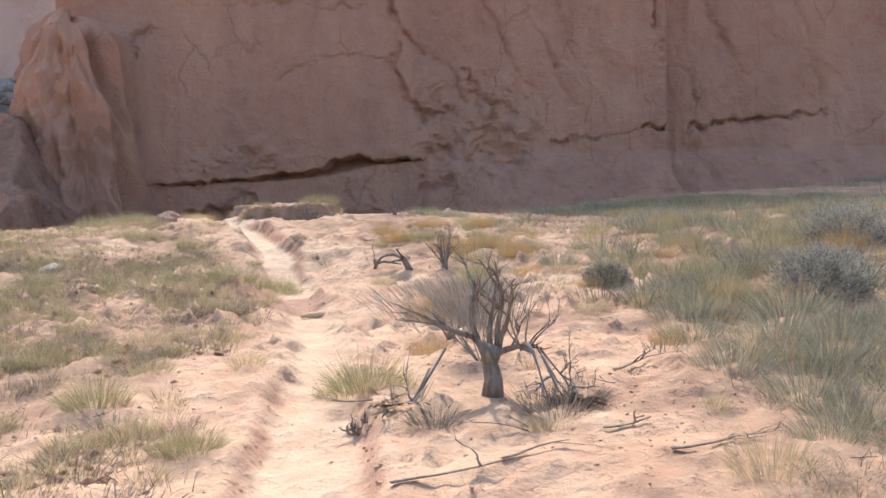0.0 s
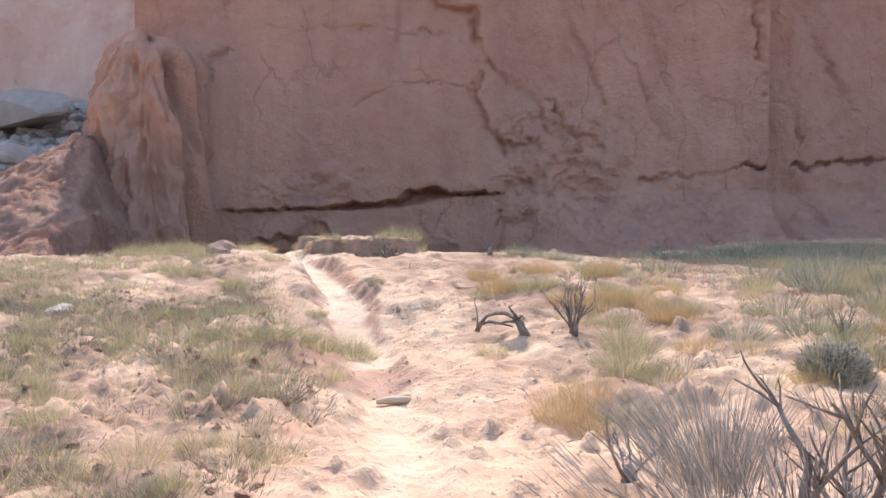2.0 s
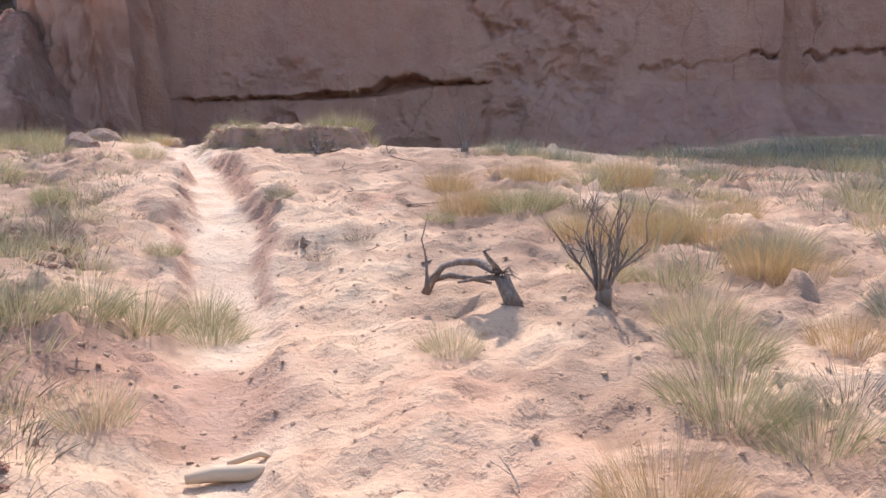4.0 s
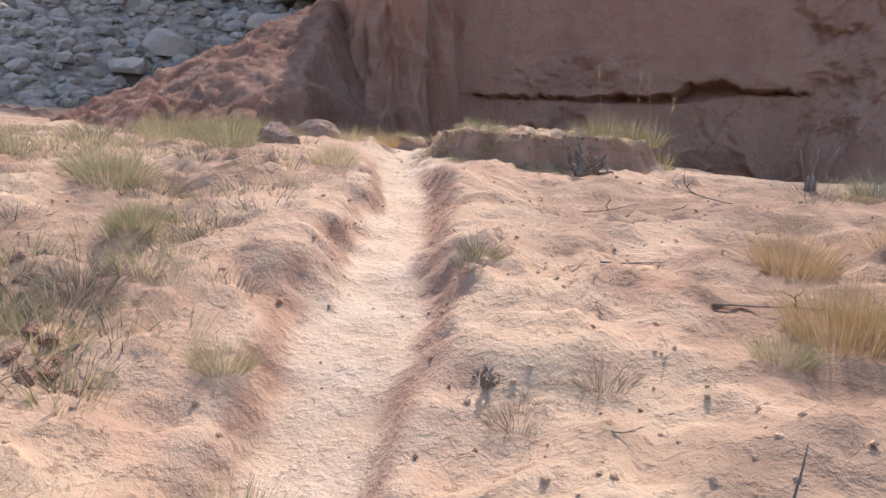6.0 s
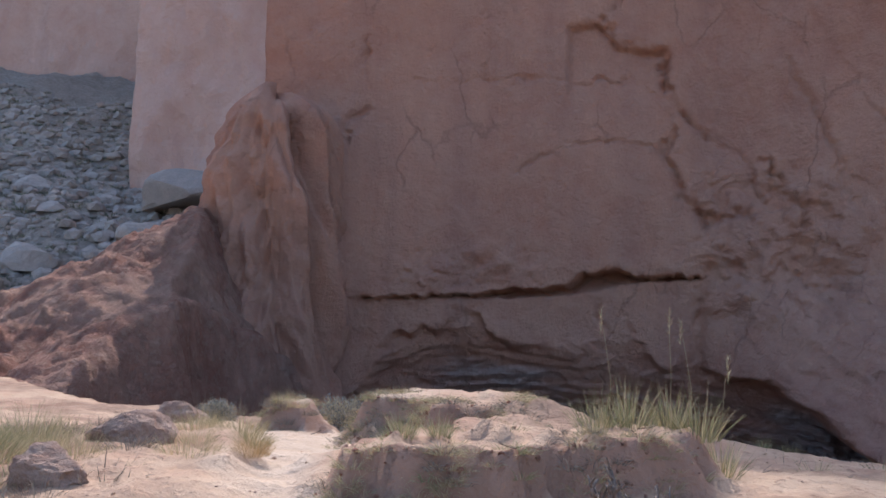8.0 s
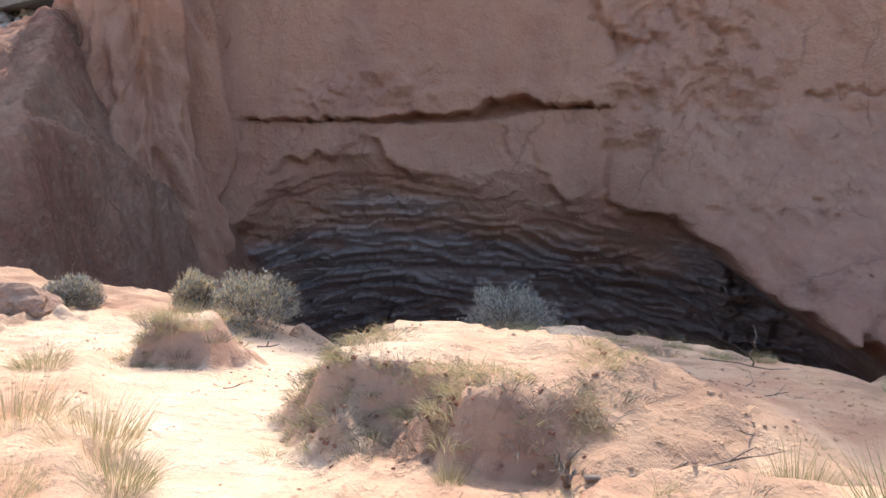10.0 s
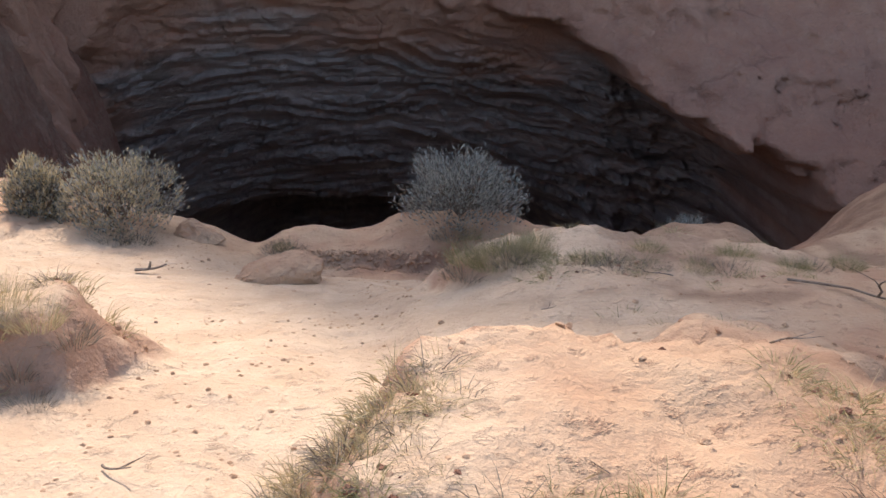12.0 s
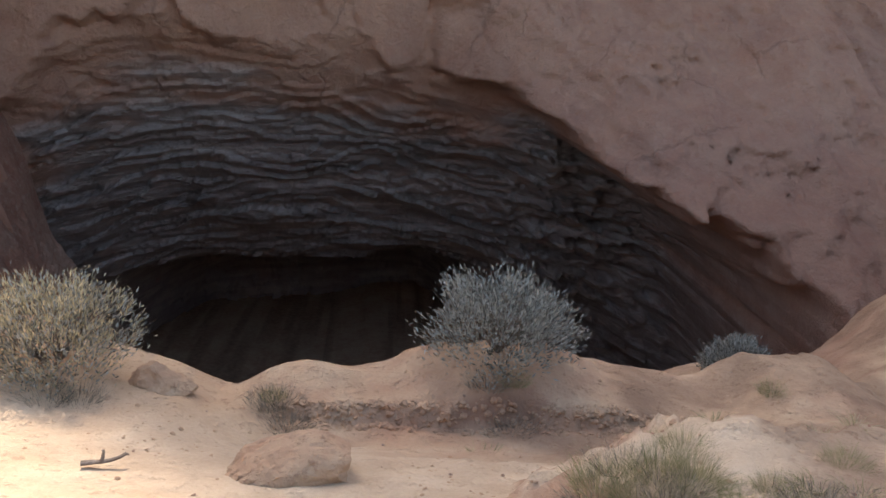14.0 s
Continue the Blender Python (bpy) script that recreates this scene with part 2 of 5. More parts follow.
def land(x, y, fine=True):
    """The ground's height: slope, trodden path, banks, mounds, rim and the pit behind it."""
    x, y = np.asarray(x, float), np.asarray(y, float)
    spine = np.interp(y, [-12, 0, 5, 7.5, 10, 12, 14, 16, 18, 20, 21.5, 22.6, 24, 26], [0.1, 0.05, 0.03, 0.07, 0.16, 0.36, 0.68, 0.86, 0.9, 0.72, 0.36, 0.0, -0.2, -0.25])
    east = np.interp(y, [-12, 0, 5, 8, 11, 14, 18, 25, 35, 50], [0.1, 0.05, 0.08, 0.22, 0.42, 0.58, 0.72, 0.9, 1.0, 1.1])
    west = np.interp(y, [-12, 0, 5, 8, 11, 13, 16, 20, 24, 40], [0.25, 0.2, 0.05, 0.17, 0.35, 0.55, 0.78, 0.55, 0.1, -0.5])
    z = spine + (east - spine) * smooth(-1.5, 2.5, x) + (west - spine) * smooth(-5.5, -9, x)
    z = z + 0.25 * smooth(6, 25, x) + 0.35 * smooth(-7, -20, x) * smooth(20, 8, y)
    z = z + 0.10 * fbm(x * 0.33, y * 0.33, 3, 5) * (1 - 0.6 * smooth(12, 16, y))
    # the hollow that the path follows
    z = z - 0.17 * smooth(1.0, 0.1, np.abs(x - path_x(y))) * smooth(8, 9.5, y) * smooth(13.6, 12.3, y)
    # the path, worn in between low banks
    ragged = 0.09 * fbm(x * 1.6, y * 1.6, 3, 8) + 0.05 * fbm(x * 6, y * 6, 3, 9)
    d = np.abs(x - path_x(y)) - path_half(y) + ragged * smooth(2, 9, y)
    worn = smooth(0.11, -0.10, d) * smooth(-9, -6, y) * smooth(23, 21, y)
    cut = smooth(12.9, 13.5, y) * smooth(17, 15.6, y)
    depth = 0.06 + 0.05 * smooth(7.5, 6, y) + 0.07 * cut
    z = z + (0.04 + 0.06 * fbm(x * 1.1, y * 1.1, 3, 10)) * smooth(0.0, 0.2, d) * smooth(0.9, 0.25, d) * smooth(11.5, 13.5, y) * smooth(18, 16, y)
    z = z - (worn - 0.25 * smooth(0.3, 0.0, d) * (1 - cut) * (1 - worn)) * depth
    # mounds held by grass: first, second, the small one across the path, and the sandy shoulder by the rim
    for cx, cy, rx, ry, turn, top, front, behind, gentle, south in MOUNDS:
        z = np.maximum(z, mound(x, y, cx, cy, rx, ry, turn, top, front, behind, gentle, south))
    # blown sand fills the dip between the second mound and the bank by the rim
    drift = np.interp(y, [19.0, 19.6, 20.3, 21.4], [0.98, 0.88, 0.75, 0.6]) + 0.02 * fbm(x * 1.2, y * 1.2, 2, 19)
    z = z + np.maximum(drift - z, 0) * smooth(-5.1, -4.0, x) * smooth(-1.6, -2.6, x) * smooth(18.9, 19.6, y) * smooth(21.75, 21.35, y)
    # the hollow behind the boulder, then a low ledge of hard earth with a crumbling edge, up to the rim
    span = smooth(-6.6, -6.1, x) * smooth(-1.4, -2.3, x)
    z = z + (-0.2 - z) * smooth(22.5, 23.05, y) * smooth(-6.4, -5.8, x) * smooth(-3.4, -3.9, x)
    top = np.interp(x, [-6.6, -6.2, -6, -4, -3.6, -3.2, -2.8, -2.4, -1.4], [-0.25, -0.2, -0.12, -0.11, -0.18, -0.2, -0.1, -0.07, -0.3])
    soft = 0.3 - 0.27 * smooth(-6.2, -5.8, x) * smooth(-3.3, -3.7, x)
    edge = y - 23.25 - 0.05 * fbm(x * 4, y, 3, 17) - 0.04 * (x + 4.7) ** 2
    z = z + (top + 0.03 * fbm(x * 1.6, y * 1.6, 3, 15) - z) * smooth(-soft, soft, edge) * span
    z = z + 0.17 * smooth(1.3, 0.0, bump(x, y, -4.62, 23.72, 0.65, 0.42))
    z = z + 0.06 * smooth(1.4, 0.2, bump(x, y, -7.6, 23.4, 0.8, 0.6))
    z = z - 0.3 * smooth(-2.6, -1.6, x) * smooth(5, 3, x) * smooth(22.5, 24.5, y)
    # grassy shoulder by the path
    z = z + 0.14 * smooth(1.4, 0.1, bump(x, y, -3.35, 10.9, 0.75, 1.2))
    # the pit behind the rim
    over = y - np.interp(x, RIM_X, RIM_Y) + 0.25 * fbm(x * 0.9, y * 0.9, 3, 21)
    z = z - 0.5 * smooth(-0.1, 0.5, over) - 19.5 * smooth(0.2, 15, over) * smooth(130, 110, y) * smooth(42, 30, x) * smooth(-30, -19, x)
    if fine:
        rough = (1 - 0.85 * worn) * (1 + 0.5 * smooth(7, 9, y) * smooth(17, 15, y)) * (1 - 0.5 * smooth(17.3, 18.6, y) * smooth(-8, -7, x))
        z = z + rough * (0.034 * fbm(x * 3.1, y * 3.1, 4, 31) + 0.012 * fbm(x * 13, y * 13, 2, 32) + 0.05 * np.maximum(fbm(x * 7, y * 7, 3, 33), 0) ** 2 * smooth(-0.1, 0.5, fbm(x * 0.8, y * 0.8, 2, 34)))
        z = z + worn * (0.010 * fbm(x * 5, y * 5, 3, 35) + 0.010 * np.abs(fbm(x * 9, y * 14, 3, 36)) * smooth(18, 20, y))
    return z



CRACK_X = [-19.6, -18.8, -16.9, -14.9, -13.5, -12.3, -10.6, -9.2, -8.7, -7.1, -6.5, -3.5, -2.8]
CRACK_Z = [2.0, 2.12, 2.18, 2.33, 2.42, 2.62, 2.68, 3.05, 3.45, 3.75, 3.36, 3.45, 3.42]
CRACK_FOOT = [2.0, 2.04, 2.06, 2.16, 2.15, 2.2, 2.3, 2.45, 2.5, 2.85, 3.08, 3.36, 3.41]
ARCH_X = [-30, -26, -22.7, -21.2, -19.4, -18.2, -17.4, -16.3, -14.6, -13.5, -13.2, -12.2, -10.8, -7.7, -6.6, -5.5, -4.7, -3.2, -2.1, -0.1, 1.5, 2.1, 3.1, 3.7, 5.2, 7.0, 7.2, 8.0, 8.2, 10, 14]
ARCH_Z = [-12, -9, -5.4, -4.3, -2.4, -0.8, 0.45, 0.7, 1.4, 1.6, 0.5, 0.0, 0.3, 0.4, 0.2, -0.7, -0.9, -0.5, -1.4, -1.4, -2.1, -3.2, -4.0, -4.0, -4.2, -4.4, -5.4, -5.7, -6.6, -12, -16]
# joints in the rock: x, z along the line, then depth and half width
JOINTS = [
    ([(-9.6, 15.9), (-8.1, 16.3), (-7.1, 15.0), (-5.0, 14.8), (-4.9, 13.0), (-4.1, 11.5), (-3.1, 10.5)], 0.8, 0.3),
    ([(-7.5, 16.9), (-7.0, 17.8)], 0.5, 0.2),
    ([(-4.9, 12.6), (-4.7, 10.4), (-4.6, 8.9), (-4.1, 7.8), (-3.6, 6.7), (-2.6, 6.2), (-1.3, 6.4)], 0.7, 0.3),
    ([(-3.1, 10.5), (-1.9, 9.9), (-1.2, 9.3), (-0.7, 7.9), (-0.5, 7.3)], 0.5, 0.2),
    ([(-3.3, 6.5), (-3.0, 5.3), (-2.1, 4.5), (-1.2, 3.4)], 0.7, 0.3),
    ([(-0.6, 9.2), (0.0, 9.0), (0.7, 7.6), (1.5, 6.6), (1.6, 5.8)], 0.9, 0.13),
    ([(1.5, 6.7), (2.4, 6.9), (3.4, 6.2)], 0.4, 0.12),
    ([(0.9, 14.1), (1.6, 12.2), (2.7, 10.2), (3.5, 7.7)], 0.55, 0.25),
    ([(4.9, 11.3), (5.8, 8.9), (6.8, 6.5)], 0.45, 0.22),
    ([(5.9, 12.4), (6.5, 10.6), (7.2, 8.6)], 0.3, 0.15),
    ([(5.4, 4.2), (7.0, 4.25), (8.3, 4.45)], 1.4, 0.14),
    ([(8.3, 4.45), (10.2, 4.6), (11.6, 4.9), (12.6, 5.0)], 0.6, 0.08),
    ([(11.0, 4.85), (12.6, 5.0)], 1.2, 0.12),
    ([(14.4, 5.1), (17, 5.25), (20.4, 5.6), (24, 5.7)], 1.1, 0.12),
    ([(12.5, 5.0), (12.6, 2.6)], 0.9, 0.16),
    ([(11.6, 14.5), (12.0, 10.6), (12.5, 7.2)], 0.8, 0.2),
    ([(12.0, 8.9), (14.1, 8.7), (14.8, 6.6)], 0.5, 0.2),
    ([(4.9, 1.0), (5.8, 2.2), (6.6, 2.6)], 0.6, 0.16),
    ([(7.6, 2.6), (8.7, 1.9), (10.2, 1.1)], 0.5, 0.13),
    ([(-17.2, 13.0), (-10.5, 13.2), (-7.0, 13.2), (-6.1, 13.35), (-5.4, 12.6)], 0.35, 0.09),
    ([(-12.0, 8.3), (-11.5, 9.2), (-9.6, 9.8), (-7.1, 9.95), (-5.1, 9.8), (-4.6, 8.9)], 0.3, 0.07),
    ([(-19.1, 11.5), (-19.9, 10.9), (-20.1, 8.0), (-20.4, 5.1)], 0.6, 0.2),
    ([(-18.2, 3.1), (-17.2, 2.6), (-16.1, 2.7)], 0.35, 0.08),
    ([(-17.4, 4.0), (-16.8, 3.3), (-16.2, 2.7)], 0.35, 0.08),
    ([(-15.6, 3.5), (-14.4, 2.7), (-12.8, 3.4)], 0.4, 0.09),
    ([(-15.0, 4.3), (-14.4, 3.7), (-13.7, 3.0), (-13.4, 2.6)], 0.35, 0.08),
    ([(-16.2, 3.7), (-15.2, 3.3), (-14.9, 2.8)], 0.3, 0.08),
    ([(-14.2, 3.9), (-13.0, 3.9), (-12.3, 3.2)], 0.25, 0.07),
    ([(-19.5, 15.5), (-19.3, 13.3)], 0.3, 0.12),
    ([(-13.6, 17), (-13.5, 13.2)], 0.3, 0.1),
    ([(-16.8, 2.1), (-17.1, 0.8)], 0.25, 0.07),
    ([(-13.5, 1.9), (-14.0, 1.7)], 0.4, 0.1),
    ([(-8.2, 2.3), (-7.8, 1.1), (-7.5, 0.4)], 0.4, 0.12),
    ([(-7.2, 2.6), (-6.6, 0.4)], 0.3, 0.09),
    ([(-3.6, 3.3), (-3.2, 0.7), (-3.2, -0.4)], 0.3, 0.1),
    ([(-1.4, 2.9), (-1.4, 1.0), (-0.6, -0.6)], 0.3, 0.12),
    ([(-2.1, -1.6), (1.0, -0.9), (2.4, 0.0), (2.5, 2.2), (1.2, 3.6)], 0.4, 0.12),
    ([(15, 14), (17, 10.5), (18.5, 8.2)], 0.5, 0.3),
    ([(21, 16), (23, 11), (24, 7)], 0.5, 0.35),
    ([(4.9, 0.6), (5.0, -1.2)], 0.35, 0.06),
    ([(5.8, 0.1), (6.0, -2.9)], 0.35, 0.06),
    ([(3.8, 0.2), (3.6, -1.6)], 0.25, 0.06),
    ([(5.4, -3.7), (7.0, -3.1)], 0.3, 0.08),
    ([(7.4, -1.5), (6.4, -2.9)], 0.35, 0.07),
    ([(9.2, -2.5), (8.3, -3.7)], 0.35, 0.08),
    ([(10.3, -2.5), (9.6, -2.9)], 0.3, 0.08),
    ([(8.3, -4.8), (9.4, -4.6)], 0.35, 0.1),
]


def near_line(x, z, points):
    d = np.full(x.shape, 1e9)
    for (ax, az), (bx, bz) in zip(points, points[1:]):
        lx, lz = bx - ax, bz - az
        t = np.clip(((x - ax) * lx + (z - az) * lz) / (lx * lx + lz * lz), 0, 1)
        d = np.minimum(d, np.hypot(x - ax - t * lx, z - az - t * lz))
    return d


def face(x, z):
    """The sandstone wall without its alcove: how far north it stands."""
    y = np.interp(x, [-26, -24.5, -20, -12, -3, 6, 12.3, 12.9, 20, 40, 90], [95, 51, 51.5, 54, 57, 56, 54.3, 57.5, 59, 61, 58])
    y = y + 0.06 * np.maximum(z - 3, 0)
    return y - 1.5 * smooth(-4, 5, x) * np.maximum(3.5 - z, 0)


def cliff(x, z):
    """The wall with alcove, lip, joints and ledges; also how much of the layered dark rock shows."""
    y = face(x, z)
    arch = np.interp(x, ARCH_X, ARCH_Z) + 0.25 * fbm(x * 0.9, z * 0.4, 3, 41)
    dz = arch - z
    # wall: broad swells and joints
    wall = 0.5 * fbm(x * 0.12, z * 0.1, 3, 42) + 0.09 * fbm(x * 0.9, z * 0.5, 5, 43)
    wall = wall * (1 - 0.65 * smooth(-21, -19, x) * smooth(-2.5, -4.5, x) * smooth(3, 4, z))
    u = (x + 0.34 * z) / 2.6 + 0.5 * fbm(x * 0.25, z * 0.2, 3, 44)
    saw = u - np.floor(u)
    wall = wall + 0.07 * (saw - 0.5) * smooth(-2, 2, x) * smooth(3, 6, z)
    apron = smooth(-1, 3, x) * smooth(4.5, 2, z)
    wall = wall + apron * (0.5 * fbm(x * 0.7, z * 0.9, 5, 59) + 0.16 * np.abs(fbm(x * 2.1, z * 2.4, 4, 68)) + 0.25 * np.abs(fbm(x * 0.5 + 0.3 * z, z * 0.25, 3, 60)))
    torn = smooth(-4.5, -2.5, x) * smooth(5.5, 3, x) * smooth(0.5, 2, z) * smooth(10, 7, z)
    wall = wall + torn * 0.4 * np.round(2.2 * fbm(x * 0.75, z * 0.8, 3, 45)) / 2.2
    flake = smooth(-18.5, -16.5, x) * smooth(-10, -12, x) * smooth(2.4, 2.9, z) * smooth(5.5, 3.6, z)
    wall = wall + flake * 0.3 * np.round(2.5 * fbm(x * 0.8 - 0.5 * z, z * 1.1, 3, 46)) / 2.5
    ragged_x, ragged_z = 0.26 * fbm(x * 1.5, z * 1.5, 4, 47, 0.6), 0.26 * fbm(x * 1.5, z * 1.5, 4, 48, 0.6)
    fade = 0.45 + 0.55 * smooth(-0.3, 0.4, fbm(x * 0.6, z * 0.6, 2, 37))
    for points, depth, width in JOINTS:
        d = near_line(x + ragged_x, z + ragged_z, points)
        wall = wall + fade * depth * (0.2 * np.exp(-((d / width) ** 2)) + 0.42 * np.exp(-((d / (0.35 * width + 0.045)) ** 2)))
    # overhanging lip over a ragged slot, and the wall set back under it
    within = smooth(-19.6, -18.6, x) * smooth(-2.8, -3.4, x)
    u = 0.9 * x + 0.4 * fbm(x * 0.7, x * 0.2, 2, 49)
    chips = np.abs(u - np.floor(u) - 0.5) + 0.3 * fbm(x * 2.6, x * 0.3, 2, 40)
    zc = np.interp(x, CRACK_X, CRACK_Z) + (0.26 * chips - 0.1) * within
    zf = np.minimum(np.interp(x, CRACK_X, CRACK_FOOT) + 0.06 * fbm(x * 2.1, x * 0.4, 3, 39), zc - 0.05)
    rise = (z - zf) / np.maximum(zc - zf, 0.05)
    wall = wall + within * (1.9 * np.clip(rise, 0, 1) ** 0.8 * smooth(0.05, -0.05, z - zc) + 0.5 * smooth(0.05, -0.05, z - zc))
    # shelf high on the wall
    shelf = smooth(0.1, -0.1, z - np.interp(x, [-9.6, -8.1, -7.1, -5, -4.6], [15.9, 16.2, 15.0, 14.8, 14.0])) * smooth(-9.7, -9.4, x) * smooth(-4.6, -5.0, x)
    wall = wall + 0.5 * shelf * smooth(11, 14.5, z)
    # the wall swells out towards the buttress, in hanging folds
    corner = smooth(-18.6, -21.0, x + 0.12 * np.maximum(4 - z, 0)) * smooth(12.5, 7, z)
    wall = wall - corner * (1.9 + 0.9 * np.abs(fbm(x * 0.8, z * 0.16, 3, 50)) + 0.5 * np.abs(fbm(x * 1.5 + 0.2 * z, z * 0.5, 4, 38)))
    wall = wall - 0.6 * np.abs(fbm(x * 0.55, z * 0.06, 2, 51)) * smooth(-17.5, -20, x) * smooth(12, 5, z)
    # alcove: smooth plates under the arch, then broken beds stepping inwards
    w = z - 0.55 * np.interp(x, [-30, -22, -17, -12, -7, -2, 2, 7, 14], [-10, -4.8, 0, 0.7, 0.3, -1.2, -2.4, -4.2, -9]) + 0.35 * fbm(x * 0.1, z * 0.15, 2, 52) + 0.3 * fbm(x * 0.35, z * 0.5, 3, 58)
    beds = 0 * x
    for k, (rate, size, run) in enumerate(((0.55, 1.0, 0.10), (1.1, 0.75, 0.2), (2.1, 0.4, 0.33))):
        q = rate * w + 0.9 * fbm(x * run, w * 0.35, 3, 140 + k) + 0.12 * np.round(2.5 * value_noise(x * run * 2.6, w * rate * 0.5, 150 + k))
        beds = beds + size * (q - np.floor(q)) ** 1.6 * smooth(-0.75, 0.35, value_noise(x * run * 1.7 + 5, w * rate * 0.8, 160 + k))
    plates = 0.45 * np.round(2.4 * fbm(x * 0.28 + 0.1 * z, z * 0.55, 2, 53)) / 2.4 + 0.1 * fbm(x * 0.8, z * 0.8, 4, 54)
    under = np.interp(x, [-30, -24, -21, -18, -15, -11, -7, -3, 1, 4, 7, 10, 14], [-12, -7, -4, -0.8, 0.7, 0.5, 0.1, -0.9, -2.0, -3.7, -4.6, -9, -16]) - z
    deep = smooth(1.2, 3.4, under + 1.6 * smooth(-1, 3, x) + 0.7 * fbm(x * 0.3, z * 0.3, 3, 59))
    hollow = 10 * smooth(-12.5, -16, z + 0.8 * fbm(x * 0.15, z * 0.1, 2, 57)) * smooth(-23, -17, x) * smooth(3, -2, x)
    inner = np.minimum(face(x, np.maximum(z, 3.5)), 57.5) + 0.7 + 0.6 * np.clip(under, 0, 2.5) + 0.9 * np.clip(under - 2.5, 0, 16) + 0.5 * deep - 0.95 * beds * deep - plates * (1 - 0.5 * deep) + hollow
    inner = inner - smooth(-1, 4, x) * (0.9 * np.abs(fbm(x * 0.7 + 0.3 * z, z * 1.3, 5, 65, 0.6)) + 0.5 * fbm(x * 1.6, z * 1.9, 4, 66))
    mask = smooth(-0.1, 0.45 + 2.2 * smooth(3, 7, x), dz + 0.3 * fbm(x * 0.8, z * 1.2, 3, 55)) * smooth(-25, -22, x)
    dark = mask * smooth(1.6, 4.5, under + 2.6 * smooth(-2, 2, x) + 1.8 * fbm(x * 0.25, z * 0.7, 4, 56))
    jamb = smooth(2, 5, x) * mask * (1 - mask) * 3.4 * fbm(x * 1.7, z * 2.1, 4, 67)
    return (y + wall) * (1 - mask) + inner * mask + jamb, dark



# ---- the large structure ----
def sheet(name, xs, zs, place, material, masks=None):
    """A grid mesh: place(u, v) gives x, y, z for the two axes."""
    u, v = np.meshgrid(xs, zs, indexing="ij")
    x, y, z = place(u, v)
    co = np.stack([x, y, z], -1).reshape(-1, 3)
    nu, nv = u.shape
    n = np.arange(nu * nv).reshape(nu, nv)
    quads = np.stack([n[:-1, :-1], n[1:, :-1], n[1:, 1:], n[:-1, 1:]], -1).reshape(-1, 4)
    me = bpy.data.meshes.new(name)
    me.vertices.add(len(co))
    me.vertices.foreach_set("co", co.ravel())
    me.loops.add(quads.size)
    me.loops.foreach_set("vertex_index", quads.ravel().astype(np.int32))
    me.polygons.add(len(quads))
    me.polygons.foreach_set("loop_start", np.arange(0, quads.size, 4, dtype=np.int32))
    me.update(calc_edges=True)
    me.polygons.foreach_set("use_smooth", np.ones(len(quads), bool))
    for key, values in (masks or {}).items():
        at = me.attributes.new(key, "FLOAT", "POINT")
        at.data.foreach_set("value", np.clip(values(x, y, z) if callable(values) else values, 0, 1).ravel().astype(np.float32))
    me.materials.append(material)
    return tagged(new(name, me), kind="structure")


def steps(*stops):
    """Axis values: pairs of (from, spacing), with the last value at the end."""
    out = []
    for (a, d), (b, _) in zip(stops, stops[1:]):
        out.append(np.linspace(a, b, max(1, round((b - a) / d)), endpoint=False))
    return np.concatenate(out + [[stops[-1][0]]])


def trodden(x, y, z):
    d = np.abs(x - path_x(y)) - path_half(y) + 0.10 * fbm(x * 2.2, y * 2.2, 3, 61)
    beyond = smooth(19.2, 20.5, y) * smooth(23.2, 22.3, y) * smooth(-2.6, -4.4, x + 0.5 * fbm(x, y, 2, 62)) * smooth(-9.5, -7.5, x)
    return np.maximum(smooth(0.25, -0.2, d) * smooth(23.4, 22.5, y) * (0.5 + 0.4 * smooth(9, 14, y)), 0.9 * beyond)


def bank(x, y, z):
    e = 0.07
    slope = np.hypot(land(x + e, y, False) - land(x - e, y, False), land(x, y + e, False) - land(x, y - e, False)) / (2 * e)
    bare = 0.7 * smooth(1.3, 0.5, bump(x, y, -2.3, 10.75, 0.9, 0.5) + 0.4 * fbm(x * 2, y * 2, 3, 69))
    return np.maximum(0.75 * smooth(0.5, 1.0, slope + 0.15 * fbm(x * 3, y * 3, 3, 63)), bare)


def litter(x, y, z):
    return smooth(-0.2, 0.3, fbm(x * 1.1, y * 1.1, 5, 64, 0.6) + 0.8 * smooth(-1.3, -3.0, x) * smooth(14, 9, y) + 0.7 * smooth(1.4, 2.8, x)) * smooth(0.2, 1.2, np.abs(x - path_x(y)) - path_half(y))


def lie(u, v):
    return u, v, land(u, v)


ground = sheet("ground", steps((-900, 150), (-150, 20), (-50, 2), (-20, 0.3), (-9, 0.045), (4.5, 0.12), (12, 0.35), (30, 3), (60, 25), (160, 180), (900, 1)),
               steps((-900, 200), (-100, 20), (-20, 2), (-4, 0.2), (3, 0.045), (24.6, 0.2), (34, 0.5), (60, 5), (100, 100), (900, 1)), lie, SOIL,
               {"trodden": trodden, "bank": bank, "litter": litter})
tagged(ground, "pale pink sandy desert soil with a trodden path", "ground")


def shadow_crest(x):
    """The unseen top of the wall, its outline set by where its shadow should fall."""
    return np.interp(x, [-26, -20, -16, -14.6, -14, -13.4, -12.9, -12.6, -12.1, -11.5, -10.4, -8, -5, -1, 5, 20, 90], [16, 21, 28.5, 33.4, 34.9, 36.3, 37.9, 38.6, 39.3, 40.4, 41.6, 42.4, 42.4, 41, 38, 38, 40]) + 0.25 * fbm(x * 0.3, x * 0.1, 3, 71)


